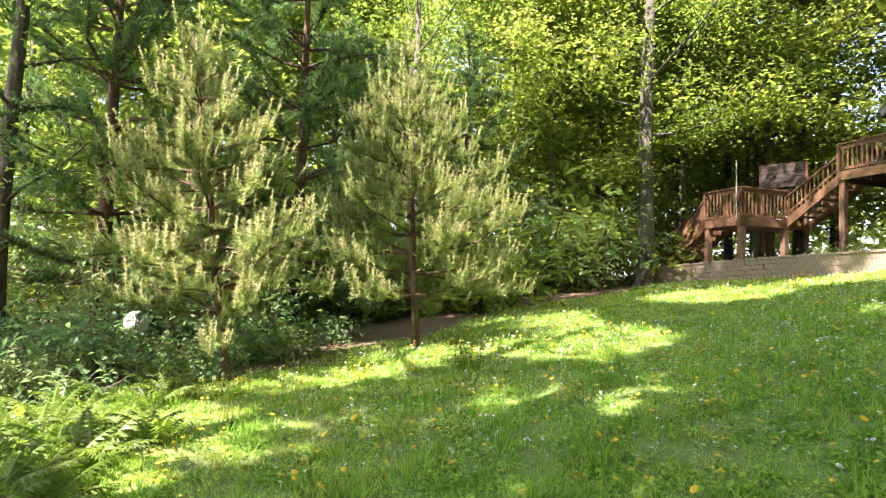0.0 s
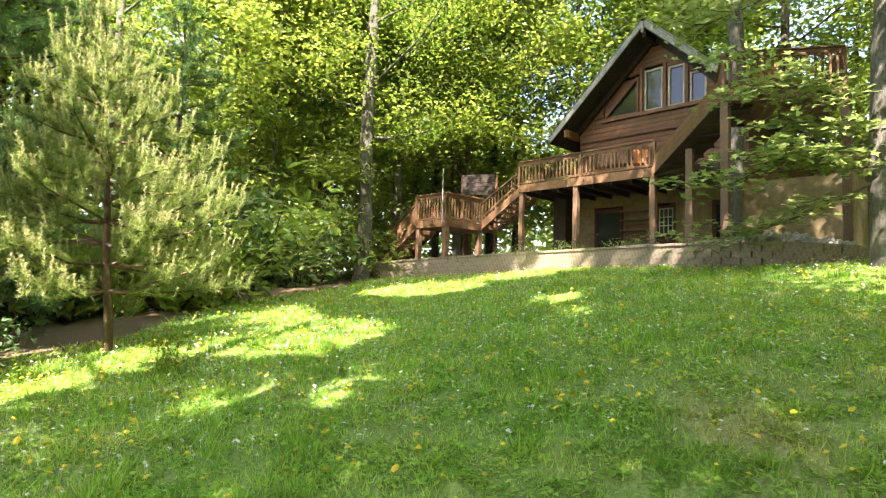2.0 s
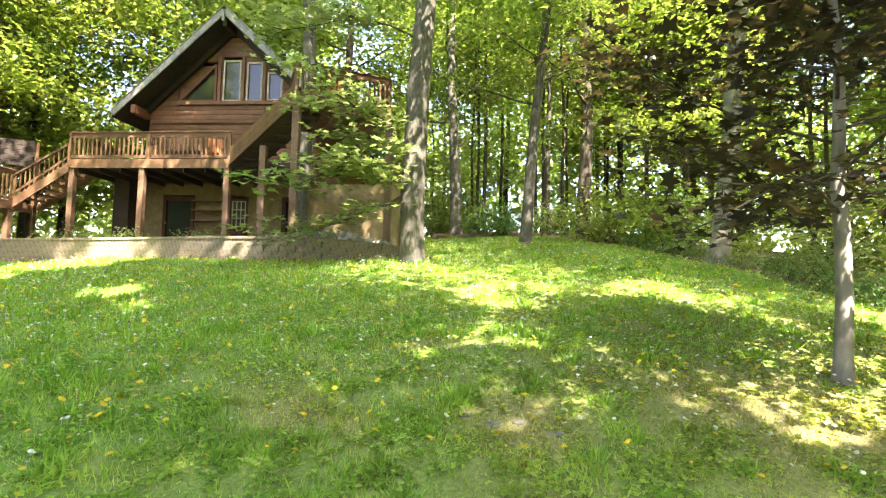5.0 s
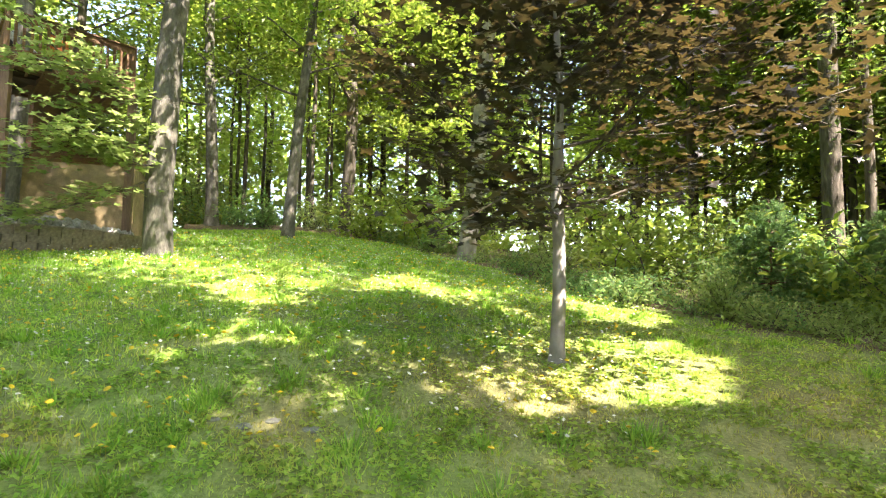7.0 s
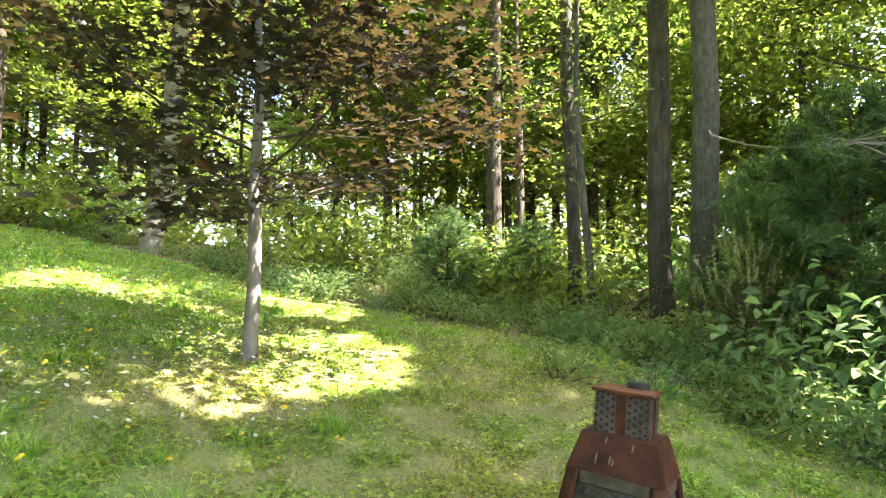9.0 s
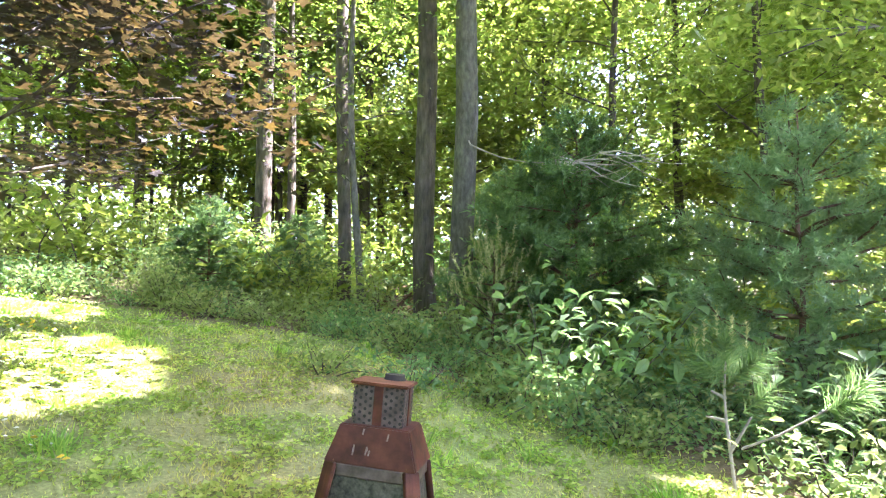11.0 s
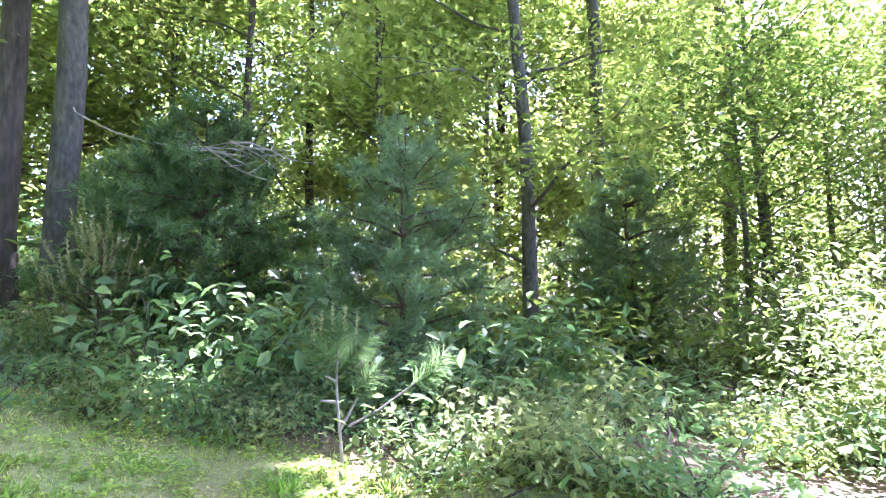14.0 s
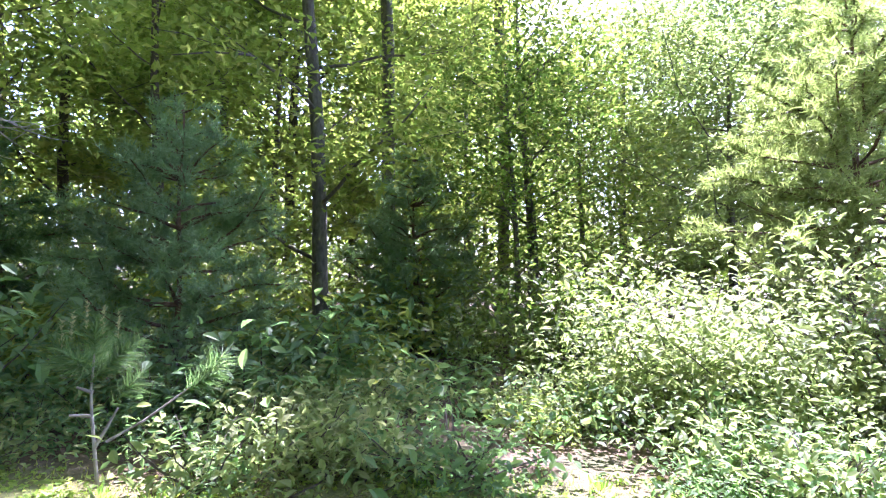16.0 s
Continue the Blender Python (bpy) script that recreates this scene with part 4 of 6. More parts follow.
def pine(name, at, height, spread, seed, label, needle=0.1, width=0.006, per=9, tufts=12, whorls=16, young=False, low=0.3, lean=(0, 0), dia=None, up=0.25, foliage=None, group=""):
    """A pine with whorled boughs, side shoots and needle tufts; a young one has pale upright candles."""
    rng = np.random.default_rng(seed)
    x, y = at
    t = thing(name, (x, y, float(ground(x, y)) - 0.05), label, "tree", group)
    dia = dia or height * 0.02
    zs = np.linspace(0, height, 9)
    path = [(lean[0] * z / height + 0.02 * math.sin(3 * z), lean[1] * z / height, z) for z in zs]
    part("trunk", mesh_of("trunk", *tube(path, np.linspace(dia / 2 * 1.15, 0.012, 9), 10, 0.04, rng), BARK_PINE, True), t)
    pieces, at_p, aim_p, tip_p, tip_d = [], [], [], [], []
    for k in range(whorls):
        f = k / whorls
        z = low + (height - low) * (f ** 0.92 + (0 if young else rng.uniform(-0.45, 0.45) / whorls))
        prof = spread * (1 - f) ** (1.0 if young else 0.8) * (0.55 + 0.45 * min(1, (f + 0.12) * 4)) + (0.07 if young else 0.12)
        bx, by = lean[0] * z / height, lean[1] * z / height
        a0 = rng.uniform(0, 6.28)
        for b in range(6 if f < 0.8 else 4):
            a = a0 + b * 6.283 / (6 if f < 0.8 else 4) + rng.uniform(-0.35, 0.35)
            ln = prof * rng.uniform(0.7, 1.15)
            lp, lr = limb(rng, (bx, by, z), (math.cos(a), math.sin(a), up + (0.5 * f * f if young else 0.4 * f)), ln, 0.012 + ln * 0.011, 0.3 if young else 0.1, 5)
            pieces.append(tube(lp, lr, 5))
            lp = np.array(lp)
            n_side = max(3, int(ln * tufts))
            for s in range(n_side):
                u = rng.uniform(0.22, 1.0)
                i = min(4, int(u * 5))
                p = lp[i] + (lp[i + 1] - lp[i]) * (u * 5 - i)
                d = lp[i + 1] - lp[i]
                d = d / np.linalg.norm(d) + rng.normal(0, 0.5, 3) + (0, 0, 0.45 if young else 0.15)
                d /= np.linalg.norm(d)
                sl = min(0.45, 0.1 + 0.3 * ln * (1 - u * 0.6)) * rng.uniform(0.5, 1.1)
                steps = max(2, int(sl / (needle * 0.55)))
                for q in range(steps + 1):
                    at_p.append(p + d * sl * q / steps)
                    aim_p.append(d)
                if young and rng.uniform() < 0.75:
                    tip_p.append(p + d * sl)
                    tip_d.append(d * 0.4 + np.array((0, 0, 1.0)))
            if young:
                p, d = lp[-1], lp[-1] - lp[-2]
                d = d / np.linalg.norm(d)
                for q in range(6):
                    d = d + (0, 0, 0.24)
                    d = d / np.linalg.norm(d)
                    p = p + d * 0.06
                    at_p.append(p)
                    aim_p.append(d)
                tip_p.append(p)
                tip_d.append(d)
    part("bough_frame", mesh_of("bough_frame", *join(pieces), BARK_PINE), t)
    v, f = needles(rng, np.array(at_p), np.array(aim_p), needle, width, per)
    part("needles", mesh_of("needles", v, f, foliage or (NEEDLE_YOUNG if young else NEEDLE)), t)
    if young:
        cp, ca = np.array(tip_p), np.array(tip_d)
        ca /= np.linalg.norm(ca, axis=1, keepdims=True)
        shoots = np.concatenate([cp + ca * s for s in (0.0, 0.045, 0.09, 0.135, 0.18)])
        v, f = needles(rng, shoots, np.concatenate([ca] * 5), 0.05, 0.014, 7)
        part("candle_growth", mesh_of("candle_growth", v, f, CANDLE), t, "pale upright new shoots")
    return t


# two young pines at the lawn's edge
pine("young_pine", polar(19.5, 9.5), 5.35, 1.95, 11, "young sunlit pine with pale upright shoots", 0.085, 0.011, 10, 17, 15, True, 1.05, (-0.85, 0.1), 0.14, -0.05)
pine("young_pine", polar(2.3, 11.3), 6.0, 2.4, 12, "slender young pine with pale upright shoots", 0.085, 0.012, 10, 17, 15, True, 1.05, (-0.4, 0.1), 0.14, -0.05)

# named trunks round the lawn
G = "woodland trees"
broadleaf("tall_tree", polar(-63.8, 15.5), 25, 0.62, (0.9, -0.4), 8.0, 9.0, 34000, 0.27, 21, BARK, LEAF, "tall grey-barked tree at the end of the retaining wall", flare=1.35, canopy=True, drift=(-0.5, -0.2), clump=1.3)
broadleaf("tall_tree", polar(-53.3, 20.3), 24, 0.52, (0.3, 0.2), 9.5, 9.0, 24000, 0.26, 22, BARK, LEAF, "tall tree rising beside the cabin deck", flare=1.7, canopy=True, drift=(-0.9, 0.3), clump=1.3)
broadleaf("woodland_tree", polar(-68.2, 29), 19, 0.55, (-0.8, 0.5), 4.5, 4, 7000, 0.2, 23, BARK, LEAF_WOOD, "grey tree behind the lawn", G)
broadleaf("woodland_tree", polar(-74.9, 22), 17, 0.42, (1.4, -1.0), 4.5, 3.6, 7000, 0.18, 24, BARK, LEAF_WOOD, "leaning grey tree at the lawn's top", G)
broadleaf("woodland_tree", polar(-80.5, 27), 19, 0.6, (0.3, -0.2), 5, 4, 7000, 0.2, 25, BARK_DARK, LEAF_WOOD, "dark straight tree behind the lawn", G)
broadleaf("woodland_tree", polar(-92.0, 19), 22, 0.55, (0.3, -2.2), 8.5, 7.0, 9500, 0.25, 26, BARK_PALE, LEAF_WOOD, "pale-barked tree leaning slightly", G, canopy=True, drift=(-0.6, -0.4), clump=1.2)
broadleaf("woodland_tree", polar(-123.6, 17), 25, 0.45, (0.0, 0.0), 9.0, 7.5, 13000, 0.26, 27, BARK_DARK, LEAF, "straight dark tree at the wood's edge", G, canopy=True, drift=(-0.35, 0.8), clump=1.2)
broadleaf("woodland_tree", polar(-126.2, 18), 15, 0.26, (0.1, 0.2), 4, 3.0, 3000, 0.17, 28, BARK_DARK, LEAF, "slim dark tree in the wood", G)
broadleaf("woodland_tree", polar(-131.0, 13.6), 28, 0.3, (0.2, 0.1), 12.0, 6.3, 11000, 0.26, 29, BARK_DARK, LEAF, "slim dark tree at the wood's edge", G, canopy=True)
broadleaf("woodland_tree", polar(-132.6, 12.8), 12, 0.16, (0.1, 0.4), 3, 2.4, 2100, 0.15, 30, BARK, LEAF_LIGHT, "thin young tree beside larger trunks", G)
broadleaf("woodland_tree", polar(-139.2, 12.4), 29, 0.44, (-0.3, 0.9), 12.5, 6.3, 11000, 0.26, 31, BARK_DARK, LEAF, "dark shaded tree at the wood's edge", G, canopy=True)
broadleaf("woodland_tree", polar(-142.5, 11.7), 23, 0.47, (-0.5, 0.3), 7.0, 5.0, 8500, 0.22, 32, BARK, LEAF, "tall grey tree at the wood's edge", G, canopy=True)
broadleaf("woodland_tree", polar(175.3, 11.5), 15, 0.3, (0.9, -0.1), 2.0, 4.0, 12000, 0.18, 33, BARK, LEAF_WOOD, "leaning grey tree over dense bushes", G, canopy=True)
broadleaf("woodland_tree", polar(155.4, 14.8), 9, 0.28, (0.4, 0.0), 3.0, 2.4, 5000, 0.15, 34, BARK, LEAF_WOOD, "small crooked tree in bright light", G, canopy=True)
broadleaf("woodland_tree", polar(-170.5, 16), 15, 0.24, (0.6, 0.3), 2.4, 3.4, 8000, 0.17, 35, BARK_DARK, LEAF_WOOD, "slim dark tree behind pines", G, canopy=True)
broadleaf("woodland_tree", polar(-157.2, 13.5), 14, 0.2, (0, 0), 3.0, 3.0, 6000, 0.16, 36, BARK_DARK, LEAF_WOOD, "slim tree behind dark pine", G, canopy=True)
broadleaf("woodland_tree", polar(2.7, 24), 19, 0.42, (-0.4, 0), 6, 4, 8000, 0.19, 37, BARK, LEAF, "grey tree behind the young pines", G)
broadleaf("woodland_tree", polar(-18.9, 24.2), 20, 0.6, (0.2, 0), 6, 4.2, 9000, 0.18, 38, BARK, LEAF, "tall tree at the end of the retaining wall", G)
broadleaf("woodland_tree", polar(-28.2, 31), 20, 0.62, (-0.6, 0), 5, 4.4, 9000, 0.2, 39, BARK, LEAF, "tall grey tree behind the stairs", G)
broadleaf("woodland_tree", polar(-14.8, 30), 18, 0.36, (0, 0), 4, 4, 8000, 0.2, 40, BARK_DARK, LEAF, "dark tree in the wood", G)
broadleaf("woodland_tree", polar(36.8, 14), 15, 0.3, (0, 0), 3, 3.2, 8000, 0.16, 41, BARK_DARK, LEAF, "dark tree at the wood's edge", G)
# pale leaf colour helps these trees look sunlit
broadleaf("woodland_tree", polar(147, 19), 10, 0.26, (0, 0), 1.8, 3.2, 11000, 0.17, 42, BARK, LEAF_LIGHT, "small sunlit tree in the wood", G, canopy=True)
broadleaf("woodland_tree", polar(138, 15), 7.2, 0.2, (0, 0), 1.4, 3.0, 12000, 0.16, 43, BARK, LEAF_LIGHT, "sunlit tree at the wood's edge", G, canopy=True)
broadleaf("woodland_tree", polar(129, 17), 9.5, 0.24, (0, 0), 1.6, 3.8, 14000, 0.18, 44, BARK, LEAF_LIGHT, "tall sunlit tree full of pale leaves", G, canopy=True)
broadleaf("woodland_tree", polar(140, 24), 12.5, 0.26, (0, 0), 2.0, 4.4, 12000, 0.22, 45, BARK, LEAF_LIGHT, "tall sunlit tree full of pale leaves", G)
broadleaf("woodland_tree", polar(157, 13), 6.4, 0.14, (0.2, 0), 1.2, 2.4, 8000, 0.15, 47, BARK, LEAF, "low leafy tree behind dense bushes", G)
broadleaf("woodland_tree", polar(150.5, 16.5), 7.4, 0.16, (0.2, 0), 1.2, 2.8, 8000, 0.16, 48, BARK, LEAF_WOOD, "low leafy tree behind dense bushes", G)
broadleaf("woodland_tree", polar(162, 19), 11, 0.2, (0, 0), 1.8, 3.4, 10000, 0.18, 46, BARK, LEAF_WOOD, "leafy tree behind dense bushes", G)

# the wood beyond: a few trees built once, then set out again and again
FILL = [broadleaf("forest_tree", polar(-8 - 7 * k, 27 + k), 17 + k, 0.3 + 0.05 * k, (0.3, 0.2), 2.2 + 0.5 * k, 4.6, 12500, 0.255, 60 + k, BARK_DARK if k % 2 else BARK, LEAF_WOOD, "tall leafy tree in the wood", "forest trees", far=True, clump=0.9) for k in range(4)]
_r = np.random.default_rng(9)
for _ in range(72):
    az = _r.uniform(-232, 46)
    inner = np.interp(az, [-232, -200, -180, -160, -140, -120, -100, -66, -20, 10, 46], [21, 24, 20, 19, 20, 24, 26, 34, 33, 24, 18])
    x, y = polar(az, inner + _r.uniform(0, 20))
    if -205 > az > -222 or (az < -105 and _r.uniform() < 0.1) or (-105 < az < -64 and _r.uniform() < 0.45):
        continue
    s = _r.uniform(0.8, 1.15)
    copy_thing(FILL[_r.integers(4)], pose(x, y, float(ground(x, y)) - 0.15, 0, 0, _r.uniform(0, 360)) @ Matrix.Diagonal((s, s, s, 1)))

SLIM = broadleaf("slender_tree", polar(-71, 31), 18, 0.22, (0.2, 0.2), 9.0, 3.0, 2600, 0.28, 75, BARK_DARK, LEAF_WOOD, "slender dark tree in the open wood", "slender trees", far=True)
for _ in range(34):
    az = _r.uniform(-128, -63)
    x, y = polar(az, np.interp(az, [-128, -100, -63], [21, 24, 29]) + _r.uniform(0, 18))
    s = _r.uniform(0.75, 1.15)
    copy_thing(SLIM, pose(x, y, float(ground(x, y)) - 0.15, 0, 0, _r.uniform(0, 360)) @ Matrix.Diagonal((s, s, s, 1)))

# trees close behind the cabin and stairs
for az, d, s in ((-34, 35, 1.1), (-40, 34, 1.15), (-46, 33, 1.2), (-51, 34, 1.1), (-57, 31, 1.15), (-26, 34, 1.1), (-62, 36, 1.1), (-44, 40, 1.2), (-22, 30, 0.9), (-10, 24, 0.75), (-6, 26, 0.85),
                 (-113, 27, 0.95), (-119, 30, 1.0), (-123.5, 25, 0.85), (-108, 31, 1.0), (-129.5, 31, 1.0), (-127, 27, 1.0), (-133, 23, 0.95), (-139, 25, 1.1), (-151, 24, 1.05), (-163, 25, 1.1), (-175, 26, 1.1), (-181, 23, 0.9), (-187, 27, 1.05), (-194, 25, 0.85), (-200, 28, 0.8), (-226, 26, 0.9), (-207, 27, 0.55), (-212, 31, 0.58), (-217, 26, 0.52)):
    x, y = polar(az, d)
    copy_thing(FILL[int(d) % 4], pose(x, y, float(ground(x, y)) - 0.15, 0, 0, az * 7) @ Matrix.Diagonal((s, s, s, 1)))

# tall trees added behind the camera, mostly unseen, whose crowns shade the lawn
for k, (az, d, h, sp) in enumerate(((44.5, 8.5, 31, 10.0), (66, 6.0, 25, 6.5), (98, 5.0, 24, 6.5), (80, 11.0, 26, 7.0), (116, 9.5, 24, 6.0), (48, 10.5, 24, 6.0), (109, 2.6, 26, 6.5), (47, 3.4, 28, 8.5), (169, 14.5, 24, 7.0), (158, 17.0, 27, 7.5))):
    broadleaf("shade_tree", polar(az, d), h, 0.34 if az > 150 else 0.5, (0.8, 0.6), 17.0 if h > 30 else 10.5, sp, 11000 if h > 30 else 11800, 0.33, 80 + k, BARK, LEAF, "very tall broadleaf tree added to shade the lawn", "shade trees", far=True, clump=1.15, canopy=True, drift=(1.0, 0.45) if h > 30 else (0.0, 0.0))


# far woods all round, a loose shell of foliage with sky between
def build_far_woods():
    rng = np.random.default_rng(77)
    n = 150000
    az = rng.uniform(-235, 125, n)
    d = rng.uniform(44, 70, n)
    top = 17 + 4 * np.sin(az * 0.21) + 2 * np.sin(az * 0.57) - 9 * np.exp(-(((az + 213) % 360 - 0) / 7.0) ** 2)
    z = rng.uniform(0, 1, n) ** 0.9 * top
    x, y = -np.sin(np.radians(az)) * d, np.cos(np.radians(az)) * d
    v, f = leaves(rng, np.stack([x, y, z + ground(x, y) * 0.8], 1), 0.7, 1.0, far=True)
    tagged(new("far_woods", mesh_of("far_woods", v, f, LEAF_WOOD)), "distant leafy woodland behind the trees", "woods", kind="stuff")


build_far_woods()

# pines with soft dark boughs
P1 = pine("white_pine", polar(-153.5, 10.3), 4.4, 2.3, 51, "dark shaded pine with soft drooping boughs", 0.15, 0.02, 8, 16, 16, False, 0.4, up=0.0, group="pines")
P2 = pine("white_pine", polar(-171.8, 8.3), 3.9, 1.7, 52, "young blue-green pine above the bushes", 0.14, 0.013, 8, 15, 14, False, 0.5, up=0.15, group="pines", foliage=NEEDLE_SOFT)
P3 = pine("white_pine", polar(14, 16.5), 13, 4.6, 53, "large dark white pine behind the young pines", 0.19, 0.034, 7, 9, 17, False, 1.2, up=0.05, dia=0.35, group="pines")
for az, d, s, src, turn in ((30, 15.5, 1.0, P3, 130), (-2, 20, 0.75, P3, 40), (-147.5, 14.0, 0.9, P1, 200), (167, 12.5, 1.1, P2, 10), (-127, 14.5, 0.5, P1, 10), (-119, 15, 0.55, P1, 70)):
    x, y = polar(az, d)
    copy_thing(src, pose(x, y, float(ground(x, y)) - 0.05, 0, 0, turn) @ Matrix.Diagonal((s, s, s, 1)))


# purple-leaved maple on the lawn
def build_maple():
    rng = np.random.default_rng(5)
    x, y = polar(-100.9, 7.0)
    t = thing("maple_tree", (x, y, float(ground(x, y)) - 0.05), "small purple-leaved maple with dark crown on the lawn", "tree")
    path = [(0.03 * math.sin(2 * z), 0.02 * math.cos(3 * z), z) for z in (0, 0.1, 0.3, 0.8, 1.4, 2.0, 3.0, 4.2, 5.6)]
    part("trunk", mesh_of("trunk", *tube(path, [0.13, 0.1, 0.085, 0.078, 0.075, 0.07, 0.05, 0.035, 0.01], 12, 0.05, rng), BARK_PALE, True), t)
    pieces, pts = [], []
    for k in range(26):
        z = 1.55 + 3.9 * (k / 26) ** 1.05
        a = k * 2.4 + rng.uniform(-0.3, 0.3)
        ln = (3.6 - 2.3 * abs(k / 26 - 0.25) * 1.3) * rng.uniform(0.75, 1.1)
        lp, lr = limb(rng, (0, 0, z), (math.cos(a), math.sin(a), 0.27), ln, 0.02, 0.03)
        pieces.append(tube(lp, lr, 6))
        pts += lp[1:] + lp[2:]
        for q in range(3):
            sp, sr = limb(rng, lp[1 + q], (math.cos(a + rng.uniform(-1, 1)), math.sin(a + rng.uniform(-1, 1)), rng.uniform(-0.05, 0.25)), ln * 0.45, 0.008, 0.0, 3)
            pieces.append(tube(sp, sr, 5))
            pts += sp[1:]
    part("branching", mesh_of("branching", *join(pieces), BARK_DARK, True), t)
    c = np.array(pts)
    p = c[rng.integers(0, len(c), 6400)] + rng.normal(0, 1, (6400, 3)) * (0.3, 0.3, 0.1)
    p = p[p[:, 2] > 1.3]
    part("crown", mesh_of("crown", *lobed_leaves(rng, p, 0.155, 0.42), LEAF_PURPLE), t, "dark purple lobed leaves")


build_maple()


def spray(name, at, z, aim, length, seed, label, n=700, leaf=0.13):
    """A leafy bough that hangs in from the tall tree."""
    rng = np.random.default_rng(seed)
    t = thing(name, (*at, z), label, "branch")
    lp, lr = limb(rng, (0, 0, 0), aim, length, 0.03, -0.1, 6)
    pts = list(lp[1:])
    part("bough", mesh_of("bough", *tube(lp, lr, 6), BARK_DARK), t)
    for k in range(7):
        sp, sr = limb(rng, lp[1 + k % 5], np.array(aim) + rng.normal(0, 0.5, 3) * (1, 1, 0.3), length * 0.35, 0.012, -0.1, 4)
        part("twig", mesh_of("twig", *tube(sp, sr, 5), BARK_DARK), t)
        pts += sp[1:]
    c = np.array(pts)
    p = c[rng.integers(0, len(c), n)] + rng.normal(0, 1, (n, 3)) * (0.3, 0.3, 0.06)
    part("leaves", mesh_of("leaves", *lobed_leaves(rng, p, leaf, 0.35), LEAF_LIGHT), t)


# boughs of the tall tree before the deck
_bx, _by = polar(-63.6, 15.4)
_to = lambda az, d: (polar(az, d) - np.array((_bx, _by)))
for k, (az, d, z0, dz, n) in enumerate(((-50, 14.0, 4.9, -0.1, 900), (-49, 14.5, 4.2, -0.5, 800), (-52, 13.8, 6.1, 0.1, 900), (-55, 14.2, 4.4, -0.4, 700), (-48, 15.5, 8.4, 0.3, 900), (-57, 14.5, 5.2, 0.0, 500))):
    v = _to(az, d)
    spray("hanging_bough", (_bx, _by), z0, (v[0], v[1], dz), float(np.hypot(*v)) * 1.05, 200 + k, "leafy light green bough of the tall tree", int(n * 0.5), 0.2)


# ---- chiminea ----
SOOT_PLATE = plain_material("dark worn steel", (0.075, 0.055, 0.05), (0.19, 0.14, 0.125), 20, 0.6, 0.4, 0.3, 0.003)

